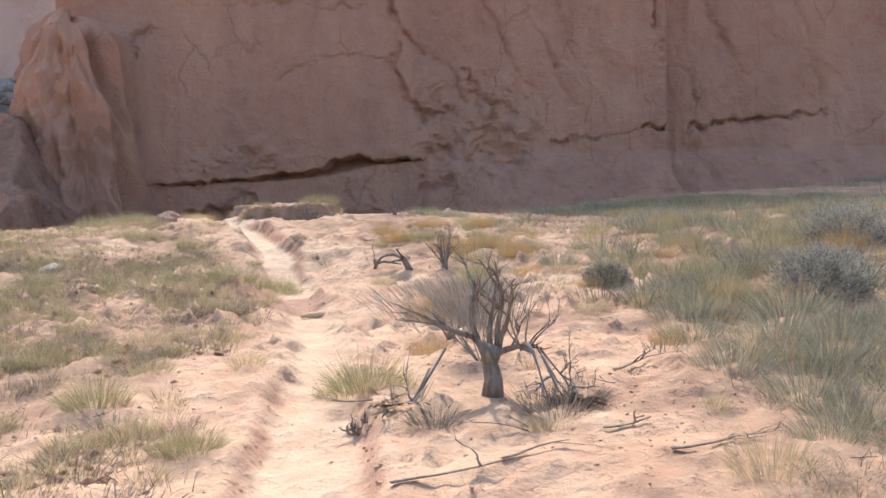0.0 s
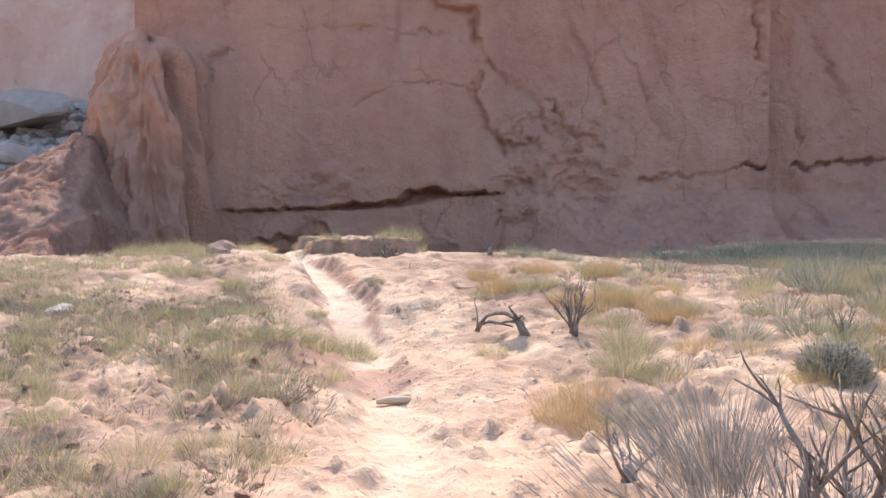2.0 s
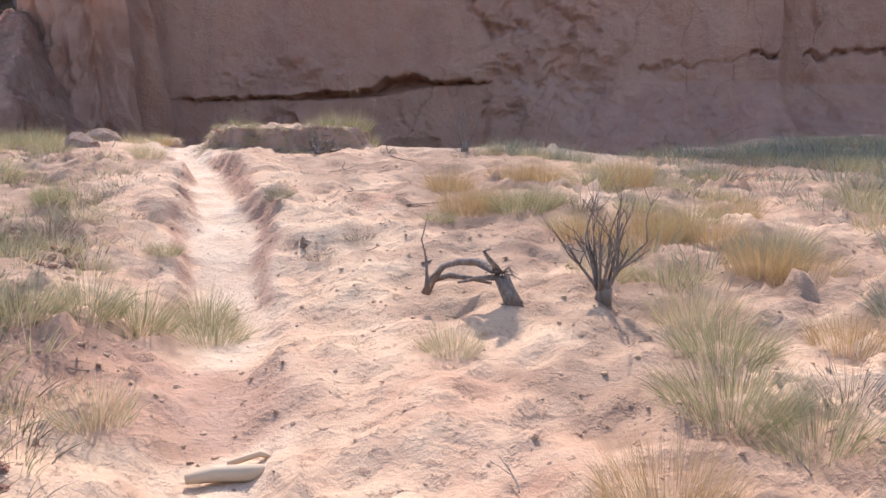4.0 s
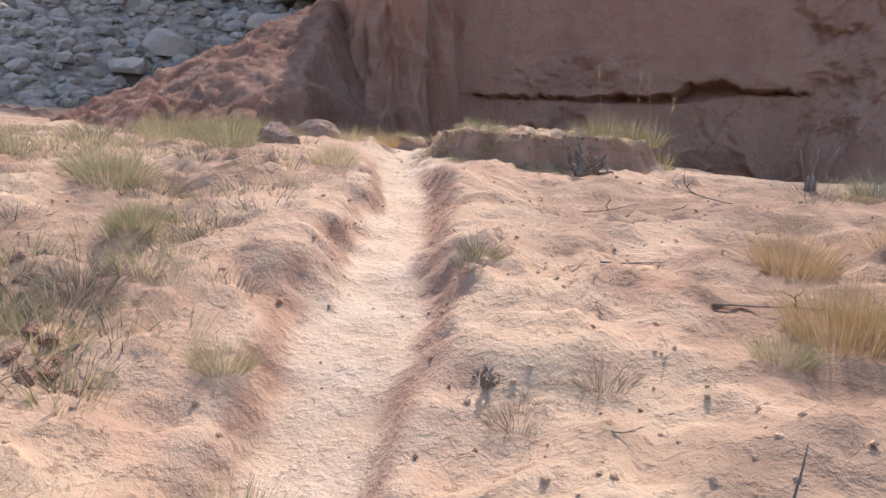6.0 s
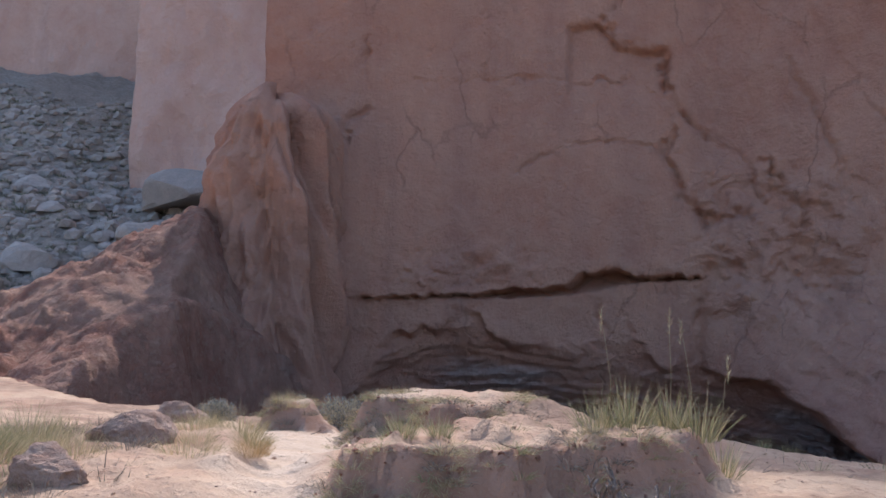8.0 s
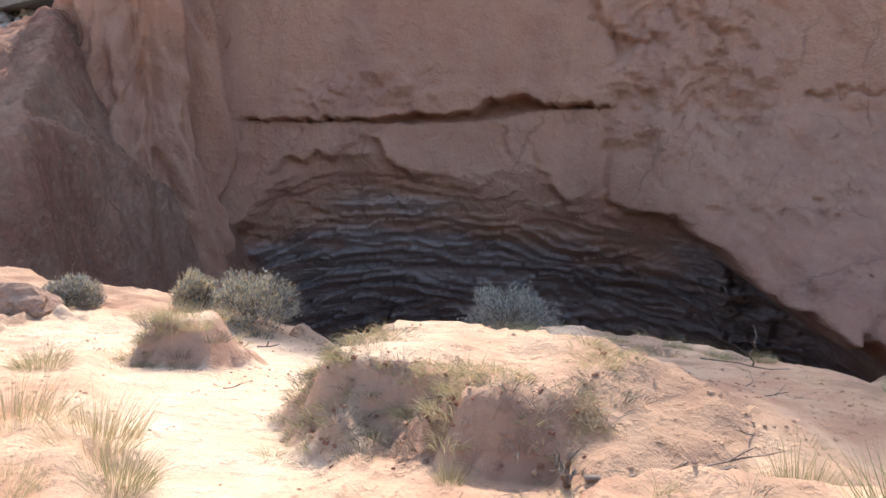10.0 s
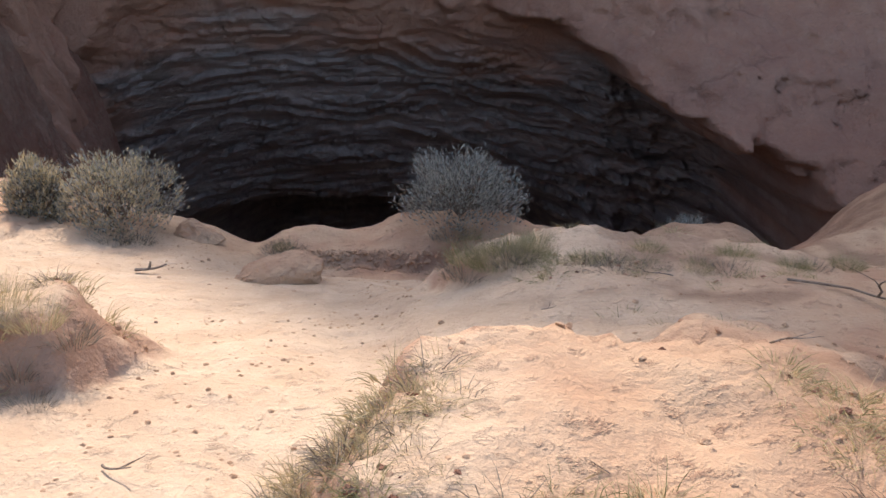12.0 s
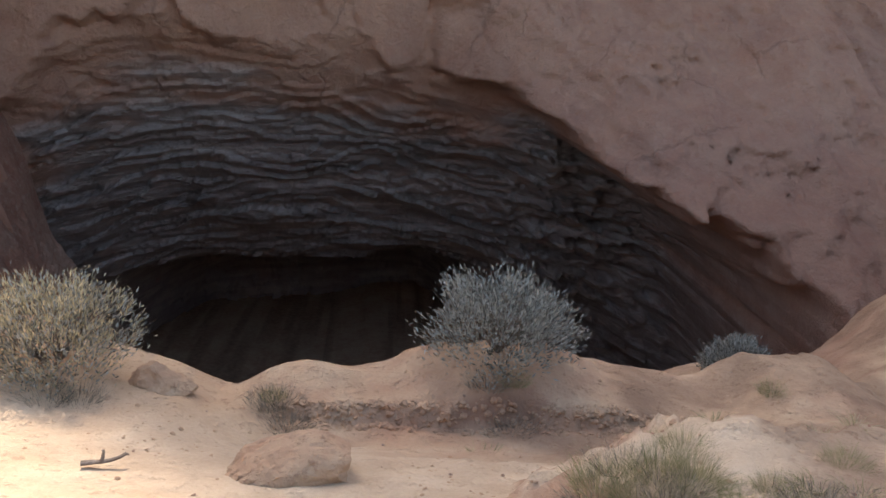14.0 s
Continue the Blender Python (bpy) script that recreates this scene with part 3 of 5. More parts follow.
def stand(u, v):
    high = shadow_crest(u)
    z = np.where(v < 18, v, 18 + (v - 18) * (np.maximum(high, 18.5) - 18) / 37)
    y = cliff(u, z)[0]
    return u, y + np.maximum(z - 18, 0) * 0.03, z


def shale(x, y, z):
    return cliff(x, z)[1]


wall_north = sheet("wall_north", steps((-26, 0.15), (-24, 0.11), (14, 0.16), (26, 0.5), (45, 3), (90, 1)), steps((-22, 0.3), (-14, 0.12), (-9, 0.1), (17, 0.5), (55, 1)), stand, SANDSTONE, {"shale": shale})
tagged(wall_north, "tall red sandstone cliff with a deep dark alcove at its foot", "cliff")


def top(u, v):
    z = np.maximum(shadow_crest(u), 18.5)
    return u, cliff(u, z)[0] + np.maximum(z - 18, 0) * 0.03 + v, z + 0.05 * v


# Unseen cover behind the wall's top edge, added to block light from the north.
sheet("cliff_top", steps((-26, 1), (30, 3), (90, 1)), steps((0, 3), (60, 1)), top, SANDSTONE)


# the buttress at the corner of the wall
def buttress(u, v):
    z = v + 0 * u
    t = np.maximum((v + 9) / 21, 0)
    r = 2.0 + 1.3 * (1 - t) + 1.0 * (1 - t) ** 3
    lobe = 12.2 - 0.9 * smooth(0.0, 0.7, np.abs(np.angle(np.exp(1j * (u + 1.75))))) * smooth(1.5, 0.7, np.abs(np.angle(np.exp(1j * (u + 1.75))))) - 0.5 * smooth(0.5, 1.4, u + 1.6)
    r = r * np.sqrt(np.clip(1.0 - np.clip((z - (lobe - 2.4)) / 2.4, 0, 1) ** 2.6, 0.0, 1))
    ring = np.cos(u), np.sin(u)
    fold = np.abs(fbm(ring[0] * 1.7 + 31 + 0.05 * z, ring[1] * 1.7 + z * 0.13, 3, 72)) + 0.35 * np.abs(fbm(ring[0] * 3.5, ring[1] * 3.5 + z * 0.45, 4, 73))
    r = r * (1.0 + 0.16 * fbm(ring[0] * 1.2 + 7, ring[1] * 1.2 + z * 0.3, 4, 75)) - 1.15 * fold * smooth(12.2, 9.5, z) + 0.4 * smooth(12, 10, z) + 0.45 * np.abs(fbm(ring[0] * 2.4 + 3, ring[1] * 2.4 + z * 0.28, 4, 76)) * smooth(11.5, 8, z)
    r, z = np.maximum(r, 0), np.minimum(z, lobe - 0.02)
    return -22.3 + r * ring[0] * 1.2 + 0.1 * (z - 5) * smooth(5, 0, z), 48.8 + r * ring[1], z


pillar = sheet("rock_buttress", np.linspace(-math.pi, math.pi, 300), steps((-14, 0.12), (12.2, 1)), buttress, SANDSTONE)
tagged(pillar, "rounded fluted red sandstone buttress at the cliff corner", "rock formation")


def ridge(x, y, points, east=1.0):
    """Height of a ridge that falls off on both sides, more steeply to the east."""
    best = np.full(x.shape, -99.0)
    for (ax, ay, az), (bx, by, bz) in zip(points, points[1:]):
        lx, ly = bx - ax, by - ay
        t = np.clip(((x - ax) * lx + (y - ay) * ly) / (lx * lx + ly * ly), 0, 1)
        ex, ey = x - ax - t * lx, y - ay - t * ly
        d = np.hypot(np.where(ex > 0, ex * east, ex), np.where(ey > 0, ey * 0.6, ey))
        best = np.maximum(best, az + t * (bz - az) - 0.58 * (np.sqrt(d * d + 0.6) - 0.77))
    return best


def hill(u, v):
    wx = u + 0.4 * fbm(u * 0.5, v * 0.5, 3, 84)
    a = ridge(wx, v, [(-18.9, 36.0, 1.7), (-20.4, 38.6, 1.95), (-22.4, 42, 3.9)], 9)
    a = np.maximum(a, ridge(wx, v, [(-22.4, 42, 3.9), (-23.9, 45.5, 5.9), (-24.0, 48, 7)], 4))
    b = ridge(wx, v, [(-20.4, 38.6, 1.95), (-23.8, 38.6, 2.7), (-26.5, 39.4, 1.7), (-29, 40.5, 1.0), (-36, 43, -0.6), (-60, 55, -1)], 7)
    z = np.maximum(a, b)
    gully = np.abs(value_noise(u * 1.1 + 0.4 * v, v * 0.35 - 0.3 * u, 81)) + 0.5 * np.abs(value_noise(u * 2.6, v * 1.4, 82))
    return u, v, z - 0.38 * gully + 0.16 * fbm(u * 1.2, v * 1.2, 5, 83, 0.6) + 0.13 * np.abs(fbm(u * 2.4, v * 2.4, 4, 85, 0.65))


red_hill = sheet("red_hill", steps((-62, 0.6), (-34, 0.13), (-12, 1)), steps((27, 0.13), (52, 1)), hill, CLAY)
tagged(red_hill, "eroded red clay hill below the cliff corner", "hill")


def scree(u, v):
    z = 0.44 * (v - 58) + 0.13 * np.maximum(-u - 60, 0) - 2 + 1.6 * fbm(u * 0.06, v * 0.06, 4, 91) + 0.5 * fbm(u * 0.5, v * 0.5, 4, 92)
    return u, v, z


talus = sheet("talus_slope", steps((-190, 0.9), (-24.5, 1)), steps((50, 0.8), (150, 1)), scree, TALUS)
tagged(talus, "grey rubble slope with scattered scrub", "slope")


def back(u, v):
    y = np.interp(u, [-200, -110, -88, -71, -69, -20], [150, 150, 128, 112, 97, 96]) + 0.05 * v + 1.6 * fbm(u * 0.1, v * 0.05, 4, 93) + 0.25 * fbm(u * 0.7, v * 0.3, 3, 94)
    return u, y, np.where(v > 50, 50 + (v - 50) * np.interp(u, [-80, -66], [2.2, 0.5]), v)


# The far wall's paleness is haze, painted into its material.
wall_west = sheet("wall_west", steps((-200, 1.5), (-70, 0.4), (-20, 1)), steps((-4, 0.6), (62, 1)), back, HAZED_SANDSTONE, {"shale": lambda x, y, z: 0 * x})
tagged(wall_west, "distant red sandstone cliff behind the rubble, coloured pale for haze", "cliff")

# ---- shapes for the things ----
DRAW = random.Random(7)


class Shape:
    """Collects vertices and faces of one mesh."""

    def __init__(self):
        self.verts, self.faces = [], []

    def tube(self, points, radii, sides=5):
        base, n = len(self.verts), len(points)
        points = [Vector(p) for p in points]
        for i, p in enumerate(points):
            way = (points[min(i + 1, n - 1)] - points[max(i - 1, 0)]).normalized()
            side = way.orthogonal().normalized()
            other = way.cross(side)
            for k in range(sides):
                a = 2 * math.pi * k / sides
                self.verts.append(p + radii[i] * (math.cos(a) * side + math.sin(a) * other))
        for i in range(n - 1):
            for k in range(sides):
                a, b = base + i * sides + k, base + i * sides + (k + 1) % sides
                self.faces.append((a, b, b + sides, a + sides))
        self.faces.append(tuple(range(base + (n - 1) * sides, base + n * sides)))
        self.faces.append(tuple(range(base + sides - 1, base - 1, -1)))
        return self

    def blade(self, root, way, length, width, droop, parts=3):
        """A bent, tapering leaf of grass."""
        way = Vector(way).normalized()
        side = way.cross(Vector((DRAW.uniform(-1, 1), DRAW.uniform(-1, 1), 0.2))).normalized()
        p, base = Vector(root), len(self.verts)
        for i in range(parts + 1):
            w = width * (1 - i / parts) ** 0.7 * 0.5
            if i == parts:
                self.verts.append(p.copy())
            else:
                self.verts += [p - side * w, p + side * w]
            p = p + way * (length / parts)
            way = (way + Vector((0, 0, -droop / parts)) + 0.1 * Vector((DRAW.uniform(-1, 1), DRAW.uniform(-1, 1), 0))).normalized()
        for i in range(parts - 1):
            a = base + 2 * i
            self.faces.append((a, a + 1, a + 3, a + 2))
        a = base + 2 * (parts - 1)
        self.faces.append((a, a + 1, a + 2))
        return self

    def leaf(self, p, way, length, width):
        p, way = Vector(p), Vector(way).normalized()
        side = way.orthogonal().normalized()
        side.rotate(Matrix.Rotation(DRAW.uniform(0, 6.28), 3, way))
        base = len(self.verts)
        self.verts += [p, p + way * length * 0.55 + side * width, p + way * length, p + way * length * 0.55 - side * width]
        self.faces.append((base, base + 1, base + 2, base + 3))
        return self

    def add(self, other, m):
        base = len(self.verts)
        self.verts += [m @ v for v in other.verts]
        self.faces += [tuple(base + i for i in f) for f in other.faces]
        return self

    def mesh(self, name, material, soft=True):
        me = bpy.data.meshes.new(name)
        me.from_pydata([tuple(v) for v in self.verts], [], self.faces)
        me.polygons.foreach_set("use_smooth", [soft] * len(me.polygons))
        me.materials.append(material)
        return me


def part(name, shape, material, parent, label="", soft=True, kind=""):
    """One mesh object under a thing or a part."""
    ob = new(name, shape.mesh(name, material, soft))
    ob.parent = parent
    return tagged(ob, label, kind=kind)


def thing(name, m, label, category, group=""):
    ob = new(name)
    ob.empty_display_size = 0.1
    ob.matrix_world = m
    return tagged(ob, label, category, group)


def rest(x, y, sink=0.0, turn=0.0, size=1.0):
    """A pose on the ground."""
    return pose(x, y, float(land(x, y)) - sink, 0, 0, turn) @ Matrix.Diagonal((size, size, size, 1))


def rock_shape(detail, sx, sy, sz, rough, seed, cuts=0, flat=-0.35):
    """A worn stone: a ball with facets broken off, a level foot and a rough skin."""
    bm = bmesh.new()
    bmesh.ops.create_icosphere(bm, subdivisions=detail, radius=1)
    rng = random.Random(seed)
    planes = [(Vector((rng.uniform(-1, 1), rng.uniform(-1, 1), rng.uniform(-0.3, 1))).normalized(), rng.uniform(0.5, 0.85)) for _ in range(cuts)]
    off = Vector((seed * 3.1, seed * 1.7, 0))
    for v in bm.verts:
        for n, d in planes:
            over = v.co.dot(n) - d
            if over > 0:
                v.co -= n * over * 0.92
        v.co *= 1 + rough * noise.fractal(v.co * 1.6 + off, 0.8, 2.0, 4) + 0.35 * rough * noise.noise(v.co * 7 + off)
        v.co.z = max(v.co.z, flat)
        v.co = Vector((v.co.x * sx, v.co.y * sy, (v.co.z - flat) * sz))
    s = Shape()
    bm.verts.ensure_lookup_table()
    s.verts = [v.co.copy() for v in bm.verts]
    s.faces = [tuple(v.index for v in f.verts) for f in bm.faces]
    bm.free()
    return s


def tuft_shape(blades, height, spread, droop, width, lean=0.5, seed=1):
    """A bunch of grass."""
    DRAW.seed(seed)
    s = Shape()
    for _ in range(blades):
        a, r = DRAW.uniform(0, 6.283), spread * math.sqrt(DRAW.random())
        out = Vector((math.cos(a), math.sin(a), 0))
        h = height * DRAW.uniform(0.45, 1.0) * (1.05 - 0.4 * r / spread)
        s.blade(out * r + Vector((0, 0, -0.02)), Vector((0, 0, 1)) + out * (lean * (0.2 + r / spread) * DRAW.uniform(0.3, 1.3)), h, width, droop * DRAW.uniform(0.4, 1.3))
    return s


def limb(s, p, way, length, radius, depth, rng, curl=0.35, fork=(2, 3), sides=5, ends=None):
    """A crooked dead branch that forks on."""
    points, radii, p, way = [], [], Vector(p), Vector(way).normalized()
    n = 5 if depth else 4
    for i in range(n + 1):
        points.append(p.copy())
        radii.append(max(0.0012, radius * (1 - 0.5 * i / n)))
        way = (way + curl * Vector((rng.uniform(-1, 1), rng.uniform(-1, 1), rng.uniform(-0.6, 0.8))) * 0.6).normalized()
        p = p + way * (length / n)
    s.tube(points, radii, sides)
    if ends is not None:
        ends.append((points[-1], way))
    if depth:
        for _ in range(rng.randint(*fork)):
            i = rng.randint(2, n)
            turn = Vector((rng.uniform(-1, 1), rng.uniform(-1, 1), rng.uniform(-0.2, 0.9)))
            limb(s, points[i], way + 0.9 * turn, length * rng.uniform(0.5, 0.75), radius * 0.5, depth - 1, rng, curl, fork, max(3, sides - 1), ends)
    return s


def leaf_material(name, a, b, c, thin=0.35):
    """Leaves that let some light through; a, b and c: shades met among them."""
    m = Nodes(name, 0.75)
    pick = m.random(True)
    col = m.blend(m.blend(a, b, pick), c, m.math("GREATER_THAN", m.math("FRACT", m.math("MULTIPLY", pick, 7.31), 0), 0.72))
    m.done(col)
    glow = m.put("ShaderNodeBsdfTranslucent", Color=col)
    mix = m.put("ShaderNodeMixShader", Fac=thin)
    m.link(m.bsdf.outputs[0], mix.inputs[1]).link(glow.outputs[0], mix.inputs[2])
    m.link(mix.outputs[0], m.tree.nodes["Material Output"].inputs[0])
    return m.mat


def bark_material():
    m = Nodes("weathered_wood", 0.85)
    g = m.grain(30, 6, 0.7, m.stretched(1, 1, 0.25))
    big = m.grain(6, 4, 0.6)
    col = m.blend(m.blend((0.13, 0.095, 0.07), (0.36, 0.30, 0.25), g), (0.20, 0.13, 0.09), m.math("MULTIPLY", big, 0.6))
    return m.done(col, g, 0.6, 0.01)


def mudstone_material():
    m = Nodes("mudstone", 0.95)
    mid, fine = m.grain(9, 6, 0.7), m.grain(55, 4, 0.7)
    col = m.blend(m.blend((0.36, 0.22, 0.155), (0.56, 0.40, 0.30), mid), (0.26, 0.16, 0.115), m.math("MULTIPLY", fine, 0.35))
    return m.done(col, m.math("ADD", mid, m.math("MULTIPLY", fine, 0.4)), 0.8, 0.03)


def limestone_material():
    m = Nodes("grey_stone", 0.9)
    mid, fine = m.grain(0.9, 6, 0.7), m.grain(6, 5, 0.7)
    tone = m.blend((0.54, 0.47, 0.39), (0.74, 0.65, 0.55), m.random())
    col = m.blend(m.blend(tone, (0.40, 0.35, 0.30), m.math("MULTIPLY", mid, 0.7)), (0.24, 0.21, 0.18), m.math("MULTIPLY", fine, 0.3))
    return m.done(col, m.math("ADD", mid, fine), 0.6, 0.15)


def white_stone_material():
    m = Nodes("white_stone", 0.9)
    mid, fine = m.grain(8, 6, 0.7), m.grain(50, 4, 0.7)
    return m.done(m.blend(m.blend((0.46, 0.39, 0.32), (0.66, 0.59, 0.51), mid), (0.4, 0.32, 0.25), m.math("MULTIPLY", fine, 0.25)), mid, 0.6, 0.02)


WHITE_STONE = white_stone_material()
GREEN = leaf_material("green_grass", (0.22, 0.215, 0.105), (0.39, 0.345, 0.185), (0.52, 0.43, 0.26))
BLUEGREEN = leaf_material("blue_green_grass", (0.17, 0.175, 0.125), (0.30, 0.295, 0.21), (0.42, 0.38, 0.26))
STRAW = leaf_material("straw_grass", (0.46, 0.36, 0.19), (0.60, 0.50, 0.31), (0.34, 0.30, 0.17))
RUST = leaf_material("rust_grass", (0.44, 0.29, 0.13), (0.57, 0.40, 0.20), (0.34, 0.25, 0.13))
GREY = leaf_material("dead_grass", (0.26, 0.215, 0.165), (0.42, 0.35, 0.26), (0.17, 0.135, 0.105), 0.2)
SAGE = leaf_material("sage_leaf", (0.27, 0.26, 0.225), (0.46, 0.44, 0.385), (0.16, 0.15, 0.125), 0.15)
TWIG = leaf_material("grey_twig", (0.20, 0.172, 0.145), (0.33, 0.29, 0.25), (0.40, 0.355, 0.30), 0.1)
SAGE_TIP = leaf_material("sage_tip", (0.52, 0.42, 0.26), (0.62, 0.52, 0.34), (0.42, 0.38, 0.25), 0.3)
PALE_WOOD = leaf_material("pale_split_wood", (0.52, 0.38, 0.24), (0.60, 0.46, 0.31), (0.45, 0.33, 0.21), 0.0)
BARK, MUDSTONE, STONE = bark_material(), mudstone_material(), limestone_material()


# ---- single plants and things, from the start of the walk to the rim ----
# the twisted dead shrub
def old_shrub(x, y):
    rng = random.Random(21)
    ob = thing("dead_shrub", rest(x, y), "large half-dead desert shrub with a forked grey trunk", "shrub")
    trunk = Shape().tube([(0, 0, -0.05), (0.01, 0.0, 0.1), (-0.01, 0.02, 0.2), (0.03, 0.03, 0.3)], [0.078, 0.058, 0.052, 0.055], 9)
    trunk.tube([(0.0, 0.0, 0.2), (-0.06, 0.0, 0.32), (-0.14, 0.02, 0.37)], [0.044, 0.034, 0.026], 7)
    part("trunk", trunk, BARK, ob, "dark weathered trunk")
    ends = []
    for way, length, r, at in (((0.25, 0.1, 1.0), 0.36, 0.017, (0.04, 0.03, 0.29)), ((0.4, -0.1, 1.0), 0.33, 0.015, (0.05, 0.03, 0.29)), ((-0.15, 0.2, 1.0), 0.34, 0.015, (0.0, 0.03, 0.28)), ((-0.9, 0.0, 0.35), 0.28, 0.018, (-0.13, 0.02, 0.37)), ((-0.4, 0.3, 0.9), 0.34, 0.016, (-0.08, 0.02, 0.34)), ((0.9, -0.2, 0.25), 0.24, 0.018, (0.04, 0.02, 0.26))):
        part("branch", limb(Shape(), at, way, length, r * 1.35, 2, rng, 0.42, (2, 4), 5, ends), BARK, ob)
    for way, at in (((-1, -0.2, -0.45), (-0.28, 0, 0.3)), ((0.8, -0.5, -0.5), (0.28, 0, 0.3)), ((-0.8, -0.5, -0.7), (-0.32, -0.1, 0.3)), ((0.9, -0.1, -0.7), (0.35, 0, 0.24)), ((-0.7, -0.6, -0.5), (-0.38, -0.1, 0.3)), ((0.5, -0.8, -0.6), (0.22, -0.05, 0.32)), ((0.9, 0.4, -0.6), (0.3, 0.05, 0.3)), ((0.6, -0.5, -0.9), (0.3, -0.1, 0.3))):
        s = limb(Shape(), at, way, 0.34, 0.014, 2, rng, 0.5, (4, 6), 4)
        for v in s.verts:
            v.z = max(0.01, v.z - 1.0 * max(0.0, math.hypot(v.x, v.y) - 0.28))
        part("hanging_branch", s, TWIG, ob, "bleached hanging dead twigs")
    crown = Shape()
    DRAW.seed(5)
    for _ in range(900):
        a, h = rng.uniform(0, 6.283), rng.random()
        r = 0.50 * math.sqrt(rng.random()) * (0.75 + 0.35 * h)
        p = Vector((r * math.cos(a) * 1.1 - 0.2, r * math.sin(a), 0.4 + 0.38 * h * (1.1 - r)))
        crown.blade(p, Vector((p.x * 0.9, p.y * 0.9, 0.55)), rng.uniform(0.07, 0.15), 0.003, -0.1, 2)
    part("crown", crown, TWIG, ob, "thin grey-green twigs of the crown", kind="stuff")
    return ob


old_shrub(0.33, 5.72)


def broom_shrub(x, y, width, height, seed):
    """A grey shrub of many thin upright twigs that fan out from a low stool."""
    rng = random.Random(seed)
    DRAW.seed(seed)
    ob = thing("broom_shrub", rest(x, y), "dense grey leafless shrub of thin fanning twigs", "shrub")
    ends = []
    for k in range(9):
        a = 6.283 * k / 9 + rng.uniform(-0.3, 0.3)
        part("stem", limb(Shape(), (0.02 * math.cos(a), 0.02 * math.sin(a), 0.0), (0.55 * math.cos(a) - 0.15, 0.55 * math.sin(a), 1), height * 0.45, 0.007, 2, rng, 0.2, (2, 3), 4, ends), TWIG, ob)
    twigs = Shape()
    for _ in range(1500):
        a, h = rng.uniform(0, 6.283), 0.2 + 0.7 * rng.random()
        r = width * 0.5 * h * math.sqrt(rng.random())
        p = Vector((r * math.cos(a) - 0.12 * h, r * math.sin(a), height * (0.15 + 0.62 * h)))
        twigs.blade(p, Vector((p.x * 1.5, p.y * 1.5, 0.5)), rng.uniform(0.10, 0.24), 0.0026, -0.05, 2)
    part("twig_crown", twigs, TWIG, ob, "fine grey twigs", kind="stuff")
    return ob


broom_shrub(0.26, 6.9, 0.85, 0.8, 23)


def bare_shrub(x, y, height, seed, label, turn=0, stems=7, lean=0.55):
    rng = random.Random(seed)
    ob = thing("bare_shrub", rest(x, y, 0, turn), label, "shrub")
    part("root_crown", Shape().tube([(0, 0, -0.05), (0.01, 0, 0.05), (0, 0.01, 0.1)], [0.05, 0.042, 0.02], 7), BARK, ob)
    for k in range(stems):
        a = 6.283 * k / stems + rng.uniform(-0.3, 0.3)
        part("stem", limb(Shape(), (0.02 * math.cos(a), 0.02 * math.sin(a), 0.03), (lean * math.cos(a), lean * math.sin(a), 1), height * rng.uniform(0.4, 0.58), 0.0095 * height / 0.6, 2, rng, 0.28, (2, 3), 5), BARK, ob)
    return ob


bare_shrub(-0.17, 11.68, 0.66, 31, "bare upright dead shrub with forked brown stems", 0, 11, 0.5)
bare_shrub(0.0, 8.05, 0.55, 32, "gnarled dead shrub with bleached twigs", 0, 6, 0.8)
bare_shrub(0.6, 6.95, 0.6, 33, "bare forked dead shrub with dark stems", 0, 5, 0.6)
bare_shrub(2.25, 11.6, 0.45, 34, "small dark bare shrub among the grass", 10, 6, 0.5)
bare_shrub(-1.32, 17.1, 0.55, 36, "pale dry shrub with a tall broken stem", 10, 4, 0.35)


